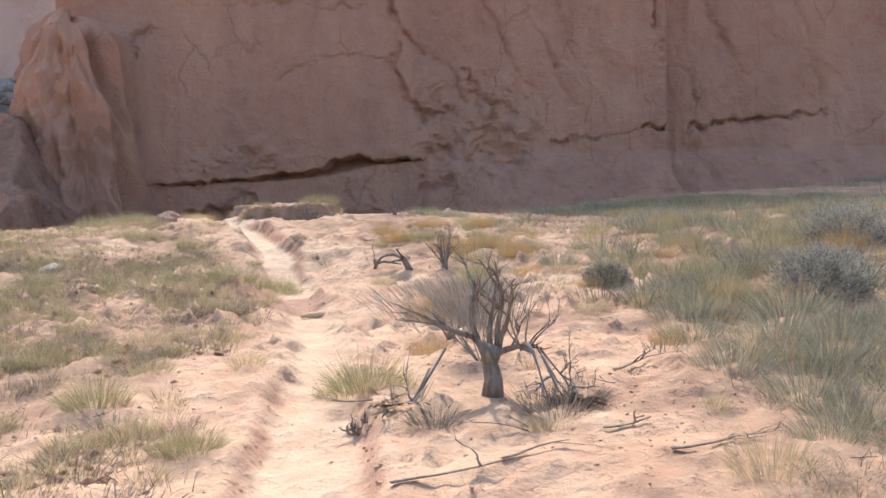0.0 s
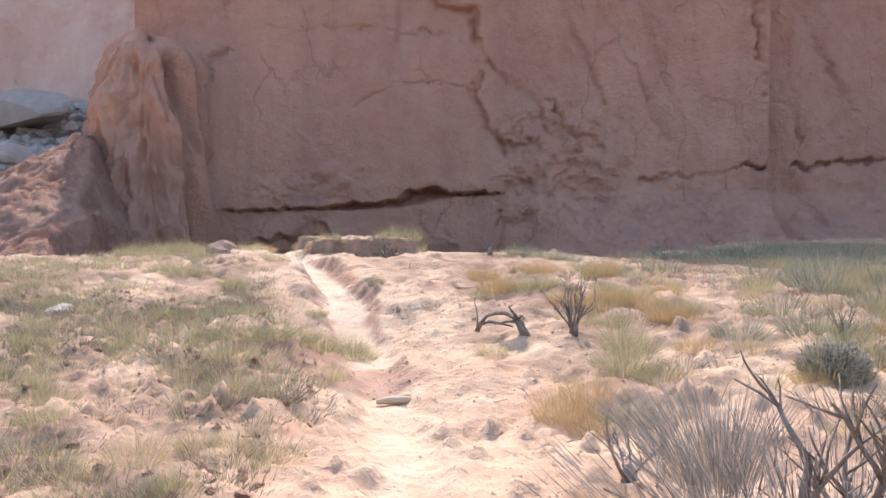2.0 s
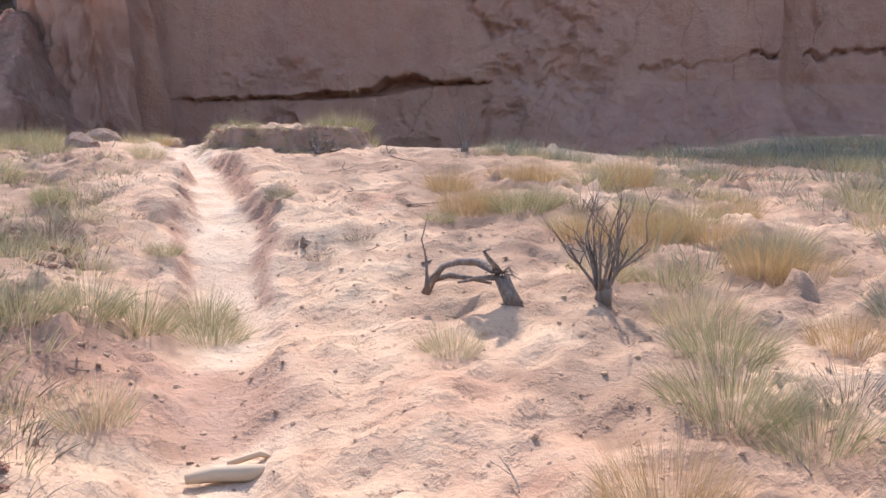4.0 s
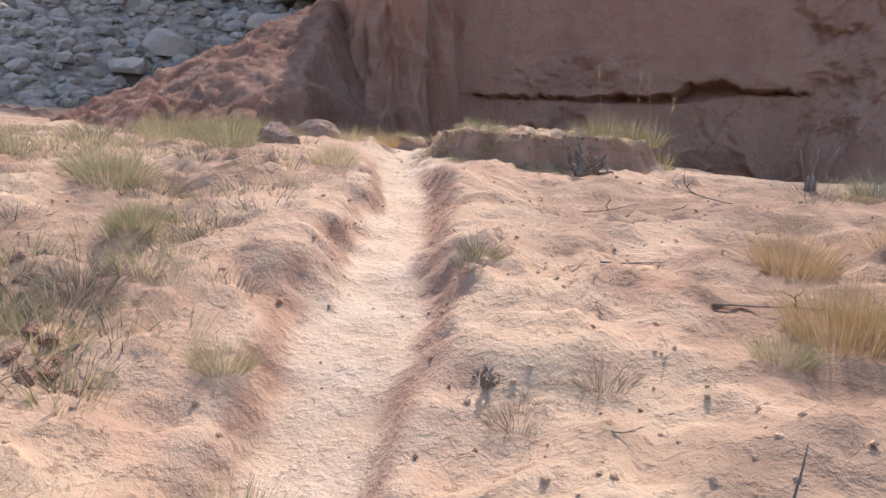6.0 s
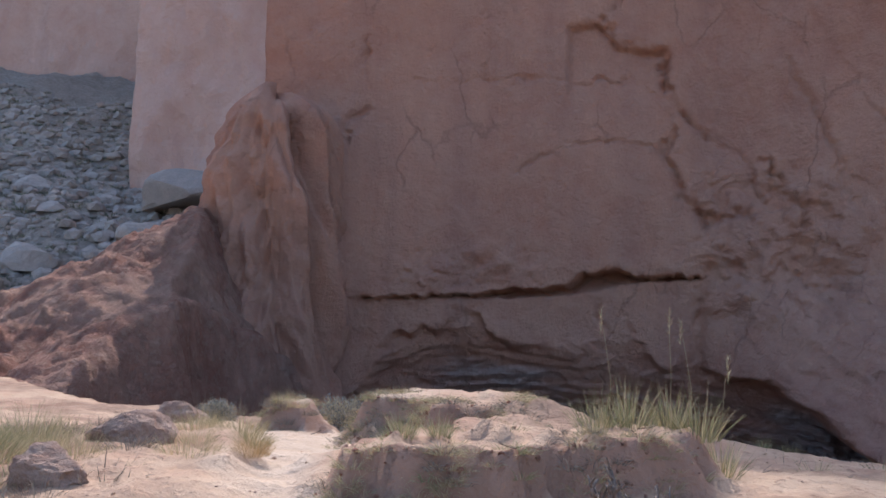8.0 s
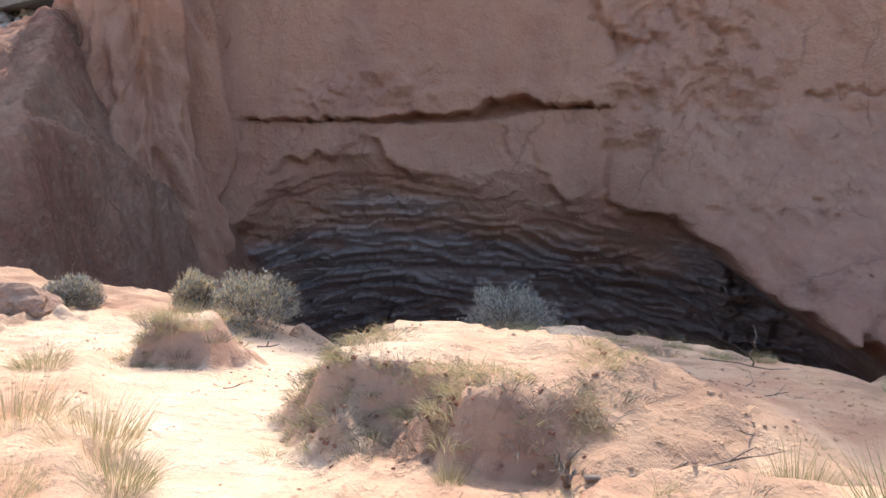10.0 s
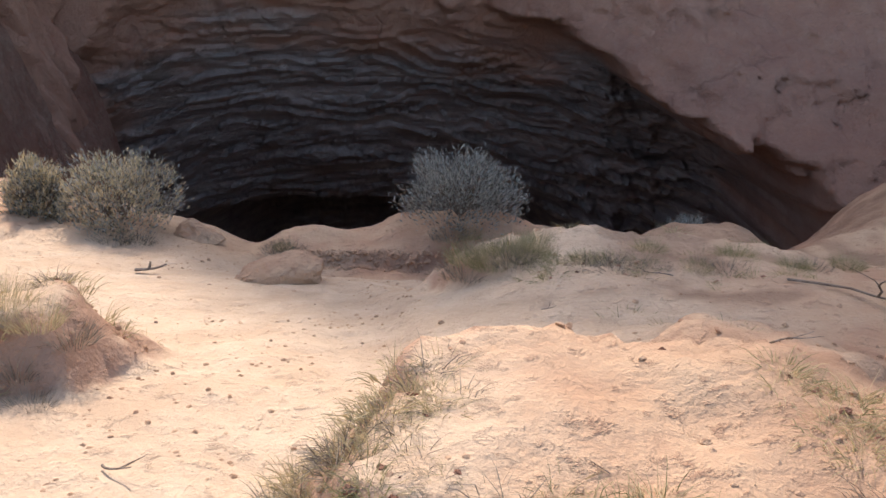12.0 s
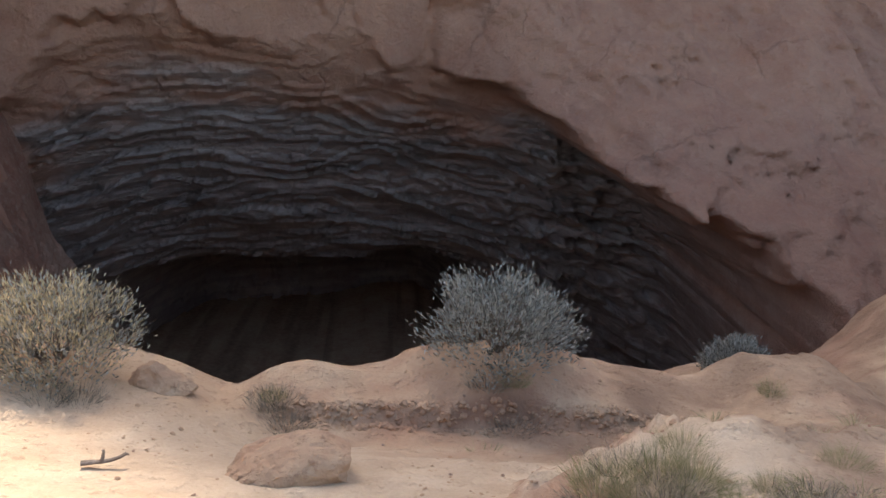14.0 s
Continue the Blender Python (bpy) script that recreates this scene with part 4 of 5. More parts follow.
# the arched dead trunk lying half in the sand
def fallen_trunk(x, y):
    rng = random.Random(41)
    ob = thing("dead_tree", rest(x, y, 0, 0, 0.66) @ Matrix.Diagonal((1, 1, 0.78, 1)), "arched dead trunk rooted in the sand, splintered at its bend", "dead wood")
    main = [(0.02, 0, -0.08), (-0.05, 0.02, 0.08), (-0.1, 0.05, 0.22), (-0.16, 0.07, 0.30), (-0.30, 0.12, 0.36), (-0.45, 0.18, 0.34), (-0.58, 0.22, 0.28), (-0.66, 0.24, 0.14), (-0.72, 0.25, -0.02)]
    part("trunk", Shape().tube(main, [0.075, 0.066, 0.064, 0.054, 0.042, 0.034, 0.03, 0.034, 0.04], 9), BARK, ob)
    part("side_limb", Shape().tube([(-0.12, 0.05, 0.22), (-0.28, 0.1, 0.2), (-0.45, 0.12, 0.14)], [0.034, 0.026, 0.012], 6), BARK, ob)
    part("side_limb", Shape().tube([(-0.12, 0.05, 0.28), (-0.2, -0.02, 0.42), (-0.24, -0.04, 0.5), (-0.19, -0.04, 0.53)], [0.03, 0.022, 0.016, 0.012], 6), BARK, ob)
    part("side_limb", Shape().tube([(-0.7, 0.25, 0.1), (-0.55, 0.34, 0.16), (-0.38, 0.42, 0.12), (-0.2, 0.46, 0.06)], [0.028, 0.034, 0.03, 0.014], 6), BARK, ob)
    splinters = Shape()
    for _ in range(16):
        a = rng.uniform(0, 6.28)
        splinters.tube([(-0.1, 0.05, 0.27), (-0.1 + 0.08 * math.cos(a), 0.05 + 0.08 * math.sin(a), 0.3 + rng.uniform(-0.05, 0.05)), (-0.1 + 0.15 * math.cos(a), 0.05 + 0.15 * math.sin(a), 0.22 + rng.uniform(-0.06, 0.1))], [0.007, 0.005, 0.002], 4)
    part("splinters", splinters, BARK, ob, "frayed grey splinters", kind="stuff")
    part("upright_shoot", limb(Shape(), (-0.68, 0.25, 0.0), (-0.05, 0.1, 1), 0.55, 0.013, 1, rng, 0.2, (1, 2), 5), BARK, ob)
    part("upright_shoot", limb(Shape(), (-0.72, 0.25, 0.0), (-0.1, 0.0, 1), 0.3, 0.012, 0, rng, 0.2, (1, 1), 5), BARK, ob)
    return ob


fallen_trunk(-0.62, 11.57)


def dead_branch(x, y, length, turn, seed, radius=0.02, label="fallen crooked dead branch on the sand", depth=2):
    rng = random.Random(seed)
    ob = thing("dead_branch", rest(x, y, -0.01, turn), label, "dead wood", "fallen wood along the path")
    s = Shape()
    limb(s, (0, 0, radius), (1, 0.15, 0.08), length, radius, depth, rng, 0.5, (1, 3), 6)
    for v in s.verts:
        v.z = max(-0.008, v.z * 0.35)
    part("wood", s, BARK, ob)
    return ob


for x, y, length, turn, seed, radius in ((-0.15, 4.2, 0.55, 20, 51, 0.014), (0.35, 4.45, 0.4, 35, 52, 0.012), (0.9, 4.95, 0.3, -10, 53, 0.014), (1.15, 4.5, 0.4, 8, 54, 0.015), (1.15, 6.15, 0.4, 15, 55, 0.018),
                                         (-0.4, 5.6, 0.3, 200, 56, 0.018), (-0.45, 6.25, 0.16, 40, 57, 0.01), (-1.5, 13.8, 0.4, 25, 58, 0.012), (-2.45, 15.2, 0.4, -10, 59, 0.009), (-2.0, 13.95, 0.22, 20, 60, 0.012),
                                         (-1.7, 16.0, 0.45, 160, 61, 0.012), (-3.9, 18.25, 0.5, 5, 62, 0.02), (-3.2, 21.0, 0.7, -35, 63, 0.013), (-6.55, 22.15, 0.2, 0, 64, 0.02), (-2.6, 22.4, 0.4, 10, 65, 0.012), (-1.2, 12.4, 0.35, 60, 66, 0.012), (0.5, 4.9, 0.35, 120, 67, 0.01)):
    dead_branch(x, y, length, turn, seed, radius)


# gnarled root before the first mound
def root_mass(x, y, size, seed):
    rng = random.Random(seed)
    ob = thing("exposed_root", rest(x, y, 0.03), "dark gnarled exposed root mass on a sandy bank", "dead wood")
    for k in range(6):
        a = rng.uniform(0, 6.28)
        part("root", limb(Shape(), (0, 0, 0.06 * size), (math.cos(a), math.sin(a) * 0.6, rng.uniform(-0.1, 0.7)), 0.17 * size, 0.03 * size, 2, rng, 0.8, (2, 3), 6), BARK, ob)
    return ob


root_mass(-2.95, 16.75, 1.0, 71)
root_mass(-0.47, 5.42, 0.5, 72)
root_mass(-3.95, 18.3, 0.45, 73)
root_mass(-2.08, 12.9, 0.35, 74)

# split log and kindling on the path
plank = thing("split_log", rest(-1.62, 10.15, -0.005, 12), "pale split piece of log lying across the path", "dead wood")
part("log", Shape().tube([(-0.15, -0.02, 0.02), (-0.05, 0, 0.03), (0.08, 0.0, 0.032), (0.17, 0.03, 0.025)], [0.018, 0.032, 0.034, 0.02], 7), PALE_WOOD, plank)
part("chip", Shape().tube([(-0.02, 0.12, 0.015), (0.1, 0.16, 0.04), (0.18, 0.15, 0.012)], [0.012, 0.014, 0.006], 5), PALE_WOOD, plank)


# ---- stones ----
def stone(name, x, y, shape, material, label, category="rock", turn=0, sink=0.03, group="", soft=False):
    ob = new(name, shape.mesh(name, material, soft))
    ob.matrix_world = rest(x, y, sink, turn)
    return tagged(ob, label, category, group)


loaf = rock_shape(5, 0.34, 0.2, 0.17, 0.1, 3, 2)
for v in loaf.verts:
    tail = min(1.0, max(0.0, (0.1 - v.x) / 0.4))
    v.z *= (1 - 0.5 * tail) * (1 + 0.06 * noise.noise(v * 9)) / (1 + 0.25 * max(0.0, v.z / 0.2 - 0.7))
    v.x = min(v.x, 0.26 + 0.03 * noise.noise(v * 12))
    v += Vector((noise.noise(v * 30), noise.noise(v * 30 + Vector((9, 0, 0))), noise.noise(v * 30 + Vector((0, 9, 0))))) * (0.006 + 0.018 * tail)
stone("boulder", -5.72, 22.2, loaf, SOIL, "rounded crumbly mudstone boulder on pale sand", turn=6)
stone("boulder", -6.5, 23.3, rock_shape(4, 0.17, 0.14, 0.13, 0.2, 5, 6), SOIL, "blocky pale mudstone lump at the rim", turn=30)
stone("pale_rock", -5.7, 12.25, rock_shape(4, 0.22, 0.15, 0.1, 0.16, 8, 5), WHITE_STONE, "flat whitish rock among dry grass", turn=10)
stone("boulder", -6.05, 17.75, rock_shape(4, 0.3, 0.22, 0.15, 0.16, 9, 3), MUDSTONE, "weathered grey-brown boulder beside grass")
stone("boulder", -5.65, 16.65, rock_shape(4, 0.2, 0.16, 0.16, 0.2, 10, 3), MUDSTONE, "small weathered boulder beside grass")
stone("boulder", -8.8, 22.3, rock_shape(4, 0.35, 0.3, 0.26, 0.16, 12, 3), MUDSTONE, "dark rounded boulder near the rim")


# ---- sagebrush ----
def sagebrush(x, y, width, height, seed, tips=0.0, label="rounded grey-green sagebrush on a sandy rim", lift=0.0):
    rng = random.Random(seed)
    DRAW.seed(seed)
    ob = thing("sagebrush", rest(x, y, 0.02 - lift), label, "shrub", "sagebrush near the rim")
    wood = Shape()
    for k in range(9):
        a = rng.uniform(0, 6.283)
        limb(wood, (0, 0, 0), (math.cos(a), math.sin(a), 1.1), height * 0.45, 0.014, 2, rng, 0.3, (2, 3), 4)
    part("stem", wood, BARK, ob, "thin forked grey stems", kind="stuff")
    leaves, ripe = Shape(), Shape()
    clumps = [(rng.uniform(0, 6.283), math.acos(1 - rng.random() * 1.5), rng.uniform(0.5, 1.06)) for _ in range(250)]
    for a, t, r in clumps:
        c = Vector((math.sin(t) * math.cos(a) * width * 0.5 * r, math.sin(t) * math.sin(a) * width * 0.45 * r, height * (0.24 + 0.6 * math.cos(t) * r)))
        out = Vector((c.x, c.y, c.z + 0.25 * height)).normalized()
        for _ in range(30):
            p = c + Vector((rng.gauss(0, 1), rng.gauss(0, 1), rng.gauss(0, 1))) * 0.05 * width
            target = ripe if rng.random() < tips * (0.4 + c.z / height) else leaves
            target.leaf(p, out + Vector((rng.gauss(0, 0.5), rng.gauss(0, 0.5), rng.gauss(0.25, 0.4))), rng.uniform(0.024, 0.048), rng.uniform(0.0035, 0.006))
        for _ in range(5):
            target = ripe if rng.random() < 2 * tips else leaves
            target.blade(c, out + Vector((rng.gauss(0, 0.3), rng.gauss(0, 0.3), 0.3)), rng.uniform(0.05, 0.125), 0.0042, 0, 2)
    part("foliage", leaves, SAGE, ob, kind="stuff")
    if ripe.verts:
        part("seed_head", ripe, SAGE_TIP, ob, "yellowish dry seed heads", kind="stuff")
    return ob


sagebrush(-4.62, 23.68, 0.86, 0.56, 81, 0, "rounded grey-green sagebrush on a sandy rim", 0.03)
sagebrush(-7.08, 23.3, 0.84, 0.6, 82, 0.42, "tall sagebrush with yellowish seed heads at the rim", -0.02)
sagebrush(-7.65, 23.3, 0.4, 0.5, 83, 0.5, "dry yellowish sagebrush at the rim", -0.02)
sagebrush(-8.7, 22.9, 0.5, 0.3, 84, 0.2, "low grey sagebrush on sand")
sagebrush(1.7, 10.1, 0.45, 0.3, 88, 0.3, "brownish sagebrush beside a patch of sand")
sagebrush(3.6, 8.95, 0.9, 0.5, 90, 0.1, "dark grey-green sagebrush among grass")
sagebrush(5.1, 11.8, 1.1, 0.6, 92, 0.1, "dark grey-green sagebrush among grass")
sagebrush(-2.5, 25.0, 0.5, 0.3, 94, 0.0, "low grey sagebrush on the rim")

# ---- grass: bunches that stand out ----
TUFTS = {
    "green": [(tuft_shape(620, 0.36, 0.2, 1.0, 0.0028, 0.85, 101 + k), GREEN) for k in range(3)],
    "blue": [(tuft_shape(420, 0.38, 0.24, 0.75, 0.0042, 0.85, 111 + k), BLUEGREEN) for k in range(3)],
    "straw": [(tuft_shape(360, 0.31, 0.17, 0.6, 0.0028, 0.8, 121 + k), STRAW) for k in range(3)],
    "rust": [(tuft_shape(760, 0.38, 0.2, 0.55, 0.0022, 0.7, 131 + k), RUST) for k in range(3)],
    "grey": [(tuft_shape(280, 0.19, 0.14, 0.8, 0.0032, 1.0, 141 + k), GREY) for k in range(3)],
    "tall": [(tuft_shape(170, 0.38, 0.1, 0.5, 0.0045, 0.6, 151 + k), GREEN) for k in range(2)],
}
TUFT_MESH = {key: [s.mesh("grass_tuft", mat) for s, mat in some] for key, some in TUFTS.items()}
TUFT_LABEL = {"green": "yellow-green bunch of desert grass in sand", "blue": "dense blue-green bunch of grass", "straw": "dry straw-coloured bunch of grass", "rust": "feathery rust-coloured bunch of dry grass", "grey": "low grey dead bunch of grass", "tall": "tall green bunch of grass on a mound"}


def tuft(kind, x, y, size=1.0, turn=0.0, sink=0.0):
    mesh = TUFT_MESH[kind][int(abs(x * 7 + y * 3)) % len(TUFT_MESH[kind])]
    ob = new("grass_tuft", mesh)
    ob.matrix_world = rest(x, y, sink, turn + 57 * x, size)
    return tagged(ob, TUFT_LABEL[kind], "grass", "bunches of " + kind + " grass")


for kind, spots in {
    "green": ((-4.6, 21.38, 0.5), (-4.5, 21.3, 0.45), (-4.05, 21.28, 0.35), (-3.55, 21.2, 0.32), (-3.05, 21.3, 0.35), (-2.75, 21.4, 0.35), (-5.92, 23.38, 0.32), (-4.55, 23.42, 0.4), (-2.9, 23.6, 0.4), (-0.5, 6.1, 1.1), (-0.68, 6.35, 0.9), (-2.95, 11.0, 1.0), (-2.6, 11.5, 1.0), (-2.3, 11.75, 0.95), (-2.8, 11.35, 1.0), (-2.45, 12.05, 0.85), (-1.27, 4.9, 0.7), (-1.4, 4.95, 0.6), (-0.62, 13.6, 1.05), (-0.45, 13.75, 0.9), (-5.2, 14.3, 1.1), (-5.5, 14.5, 1.0), (-6.4, 16.9, 1.2), (-6.7, 17.1, 1.1), (0.3, 11.0, 1.0), (0.2, 10.4, 1.1), (0.45, 10.2, 1.0), (-4.2, 13.5, 0.6), (-5.6, 15.9, 0.9), (-2.92, 12.6, 0.5), (0.25, 12.1, 0.9), (-1.2, 13.4, 0.5), (-4.4, 21.4, 0.5), (-4.3, 21.35, 0.45), (-4.25, 21.6, 0.4), (-3.7, 21.5, 0.35), (-3.3, 21.4, 0.4), (-2.5, 13.85, 0.4), (-6.65, 19.5, 0.6)),
    "blue": ((-0.85, 17.2, 0.8), (-0.6, 17.0, 0.8), (-0.35, 16.8, 0.85), (-0.1, 16.6, 0.8), (0.2, 15.3, 0.9), (0.5, 15.6, 0.9), (2.75, 8.6, 0.9), (3.3, 12.2, 1.0), (1.95, 6.2, 1.0), (2.2, 5.6, 1.0), (2.3, 5.25, 1.0), (2.55, 7.05, 1.0), (3.05, 7.1, 1.1), (2.6, 6.3, 1.1), (2.9, 5.8, 1.15), (3.3, 6.4, 1.1), (2.2, 6.8, 0.9), (3.4, 5.3, 1.0), (2.8, 5.0, 1.0), (3.7, 7.6, 1.1), (3.2, 10.3, 1.0), (4.2, 9.8, 1.1), (2.3, 9.3, 0.9), (1.3, 11.4, 0.9), (0.95, 12.6, 0.9)),
    "straw": ((-1.05, 17.1, 0.8), (-0.5, 16.6, 0.9), (0.0, 15.9, 0.9), (0.7, 15.2, 0.9), (-0.3, 5.95, 0.8), (1.54, 4.25, 1.0), (1.6, 5.4, 0.5), (-1.8, 5.3, 0.8), (-1.95, 5.0, 0.8), (-2.2, 6.8, 0.8), (-1.5, 6.85, 0.7), (-2.4, 8.1, 0.7), (-0.89, 11.1, 0.75), (-2.2, 10.3, 0.9), (-4.3, 15.4, 0.8), (-5.4, 17.4, 0.9), (-4.7, 16.1, 0.7), (-6.2, 20.05, 0.6), (-6.3, 20.25, 0.7), (-6.05, 20.0, 0.5), (-5.6, 17.8, 0.6), (-7.9, 22.8, 0.7), (-8.5, 22.4, 0.6), (1.3, 8.4, 0.8), (1.1, 12.9, 0.9), (1.9, 13.5, 0.9), (0.6, 5.0, 0.7)),
    "rust": ((-1.25, 14.6, 0.9), (-0.7, 15.1, 1.0), (0.3, 15.0, 1.0), (2.7, 8.9, 0.8), (3.1, 12.0, 0.9), (0.3, 13.05, 1.0), (-0.3, 9.4, 1.0), (-0.1, 9.2, 0.9), (-1.01, 13.7, 1.0), (-0.9, 13.85, 0.8), (-0.15, 12.95, 1.0), (0.67, 13.0, 1.0), (0.75, 12.15, 1.0), (0.35, 13.3, 0.9), (0.05, 12.8, 0.8), (1.75, 7.2, 0.7), (1.0, 14.0, 0.9), (1.55, 10.0, 0.8), (0.9, 11.2, 0.8), (-0.15, 7.4, 0.7)),
    "grey": ((-4.62, 21.32, 0.8), (-4.4, 21.28, 0.7), (-3.95, 21.22, 0.7), (-3.75, 21.2, 0.5), (-3.4, 21.22, 0.6), (-2.95, 21.32, 0.6), (-5.95, 23.35, 0.8), (-5.88, 23.36, 0.8), (-4.7, 23.4, 0.9), (-6.25, 20.0, 0.8), (-6.1, 19.92, 0.7), (-5.95, 20.02, 0.6), (-6.35, 19.85, 0.7), (-6.0, 19.8, 0.5), (-2.5, 13.75, 0.6), (-2.55, 13.9, 0.7), (-2.48, 13.6, 0.5), (-2.62, 14.2, 0.5), (0.0, 5.25, 1.1), (0.7, 5.35, 1.2), (0.6, 5.55, 1.3), (0.85, 5.6, 1.1), (-5.85, 23.2, 0.9), (-5.8, 23.17, 0.8), (-4.6, 23.2, 0.9), (-4.5, 23.25, 0.8), (-7.0, 22.95, 0.9), (-6.85, 23.0, 0.8), (-1.72, 13.03, 0.7), (-1.92, 12.79, 0.7), (-2.9, 9.3, 0.9), (-3.3, 8.2, 0.9), (-3.0, 6.6, 1.0), (1.25, 6.2, 0.6), (-4.35, 21.3, 0.5), (-3.5, 21.3, 0.4), (-2.6, 15.0, 0.4), (-4.5, 21.45, 0.8)),
    "tall": ((-4.0, 17.1, 0.6), (-3.85, 17.2, 0.5), (-3.15, 17.7, 0.9), (-3.0, 17.78, 1.0), (-2.8, 17.9, 0.9), (-2.65, 17.85, 1.0), (-2.55, 17.95, 0.9), (-3.24, 18.37, 0.8), (-3.15, 18.45, 0.6), (-4.33, 18.26, 0.35), (-2.2, 20.6, 0.5), (-2.0, 20.7, 0.6)),
}.items():
    for x, y, size in spots:
        tuft(kind, x, y, size, 0, 0.01)

# more bunches on the eastern hillside and in the western field
rng = random.Random(161)
taken = []
while len(taken) < 165:
    east = len(taken) < 80
    near = len(taken) >= 135
    x, y = (rng.uniform(-1.2, 6), rng.uniform(8.3, 16.5)) if east else (rng.uniform(1.9, 4.0), rng.uniform(4.6, 8.2)) if near else (rng.uniform(-6.5, -1.0), rng.uniform(4.6, 12.5))
    edge = np.interp(y, [8, 9, 11.5, 13, 14, 16], [0.4, -0.3, 0.1, -0.8, -1.0, -1.1])
    lane = abs(x - 1.05 - 0.06 * (y - 5)) < 0.5 and y < 9.6
    clear = x > edge and not lane if east else near or path_x(y) - x > 0.75
    if clear and all((x - a) ** 2 + (y - b) ** 2 > 0.1 for a, b in taken):
        taken.append((x, y))
        kind = rng.choice(("rust", "straw", "straw", "green", "blue", "grey", "green")) if east else rng.choice(("blue", "blue", "grey")) if near else rng.choice(("green", "grey", "grey", "straw", "straw", "grey"))
        tuft(kind, x, y, rng.uniform(0.7, 1.2) if east else rng.uniform(0.6, 1.15), 0, 0.01)

for kind, x, y, size in (("straw", -6.3, 17.3, 1.0), ("green", -6.6, 17.5, 1.1), ("straw", -5.9, 17.1, 0.9), ("grey", -5.75, 17.35, 1.0), ("straw", -5.6, 18.3, 0.9), ("green", -5.35, 18.0, 0.6), ("straw", -6.0, 18.4, 1.0), ("grey", -6.4, 18.2, 1.2), ("green", -6.9, 16.6, 1.2), ("green", -7.2, 17.0, 1.3), ("straw", -7.0, 17.4, 1.1), ("grey", -5.5, 16.4, 0.9), ("straw", -5.9, 16.5, 0.8), ("rust", -5.1, 17.6, 0.5), ("grey", -6.8, 18.8, 1.2), ("straw", -6.2, 15.8, 0.9), ("grey", -5.3, 15.2, 1.0)):
    tuft(kind, x, y, size, 0, 0.01)

# seed stalks above the tall grass
for k, (x, y) in enumerate(((-3.1, 17.75), (-2.8, 17.85), (-2.55, 17.9), (-2.7, 17.95))):
    DRAW.seed(160 + k)
    s = Shape().tube([(0, 0, 0), (0.01, 0, 0.25), (0.03 * (k % 3 - 1), 0.02, 0.5), (0.06 * (k % 3 - 1), 0.03, 0.62)], [0.0025, 0.002, 0.0016, 0.001], 4)
    for n in range(14):
        s.blade((0.045 * (k % 3 - 1), 0.025, 0.48 + 0.01 * n), (DRAW.uniform(-1, 1), DRAW.uniform(-1, 1), 1.4), 0.035, 0.004, 0.3, 2)
    ob = new("seed_stalk", s.mesh("seed_stalk", STRAW))
    ob.matrix_world = rest(x, y)
    tagged(ob, "thin dry seed stalk standing above green grass", "grass", "seed stalks")


# ---- grass, litter and clods that nobody could count ----
def scattered(name, label, category, count, area, shapes, material, keep, size, seed, sink=0.01, tilt=0.0):
    """Many small shapes strewn over a stretch of ground, as one mesh."""
    rng = np.random.default_rng(seed)
    x, y = rng.uniform(area[0], area[1], count), rng.uniform(area[2], area[3], count)
    on = rng.random(count) < keep(x, y)
    x, y = x[on], y[on]
    z, turn, scale = land(x, y), rng.uniform(0, 6.283, len(x)), rng.uniform(*size, len(x))
    lean = rng.uniform(-tilt, tilt, (len(x), 2))
    verts, faces, base = [], [], 0
    packed = [(np.array([tuple(v) for v in s.verts]), s.faces) for s in shapes]
    for n in range(len(x)):
        v, f = packed[n % len(packed)]
        c, q = math.cos(turn[n]), math.sin(turn[n])
        w = np.stack([v[:, 0] * c - v[:, 1] * q, v[:, 0] * q + v[:, 1] * c, v[:, 2]], -1) * scale[n]
        w[:, 2] += w[:, 0] * lean[n, 0] + w[:, 1] * lean[n, 1]
        verts.append(w + (x[n], y[n], z[n] - sink))
        faces += [tuple(base + i for i in face_) for face_ in f]
        base += len(v)
    me = bpy.data.meshes.new(name)
    me.from_pydata(np.concatenate(verts).tolist(), [], faces)
    me.materials.append(material)
    return tagged(new(name, me), label, category, kind="stuff")


def off_path(x, y, gap=0.15):
    return smooth(gap, gap + 0.4, np.abs(x - path_x(y)) - path_half(y))


def growth(x, y):
    """Where plants grow: thick to the east, thinner west, bare on the sand slope by the path and at the rim."""
    patch = 0.06 + 0.94 * smooth(-0.2, 0.25, fbm(x * 0.8, y * 0.8, 3, 201) + 0.3 * smooth(-1, -2, x))
    east = smooth(0.2, 2.2, x + 0.25 * (y - 9) * smooth(9, 14, y)) * (0.35 + 0.65 * smooth(2.0, 3.0, x + 0.15 * (y - 6)))
    west = 1.0 * smooth(0.35, 1.3, path_x(y) - x) * smooth(17, 11, y) + 0.4 * smooth(-5, -7, x) * smooth(19, 17, y)
    lane = 1 - smooth(0.8, 0.3, np.abs(x - 1.05 - 0.06 * (y - 5))) * smooth(9.5, 8, y)
    return np.clip(patch * (east + west) * lane * off_path(x, y), 0, 1) * smooth(23.5, 22.5, y + 0 * x - 40 * smooth(0, 3, x))


SMALL = {"g": [tuft_shape(40, 0.18, 0.09, 0.7, 0.004, 0.9, 171 + k) for k in range(4)], "d": [tuft_shape(40, 0.12, 0.11, 0.8, 0.004, 1.1, 181 + k) for k in range(4)], "l": [tuft_shape(40, 0.27, 0.15, 0.6, 0.0055, 0.8, 191 + k) for k in range(3)]}
def tufts_of(kind):
    return [s for s, _ in TUFTS[kind]]


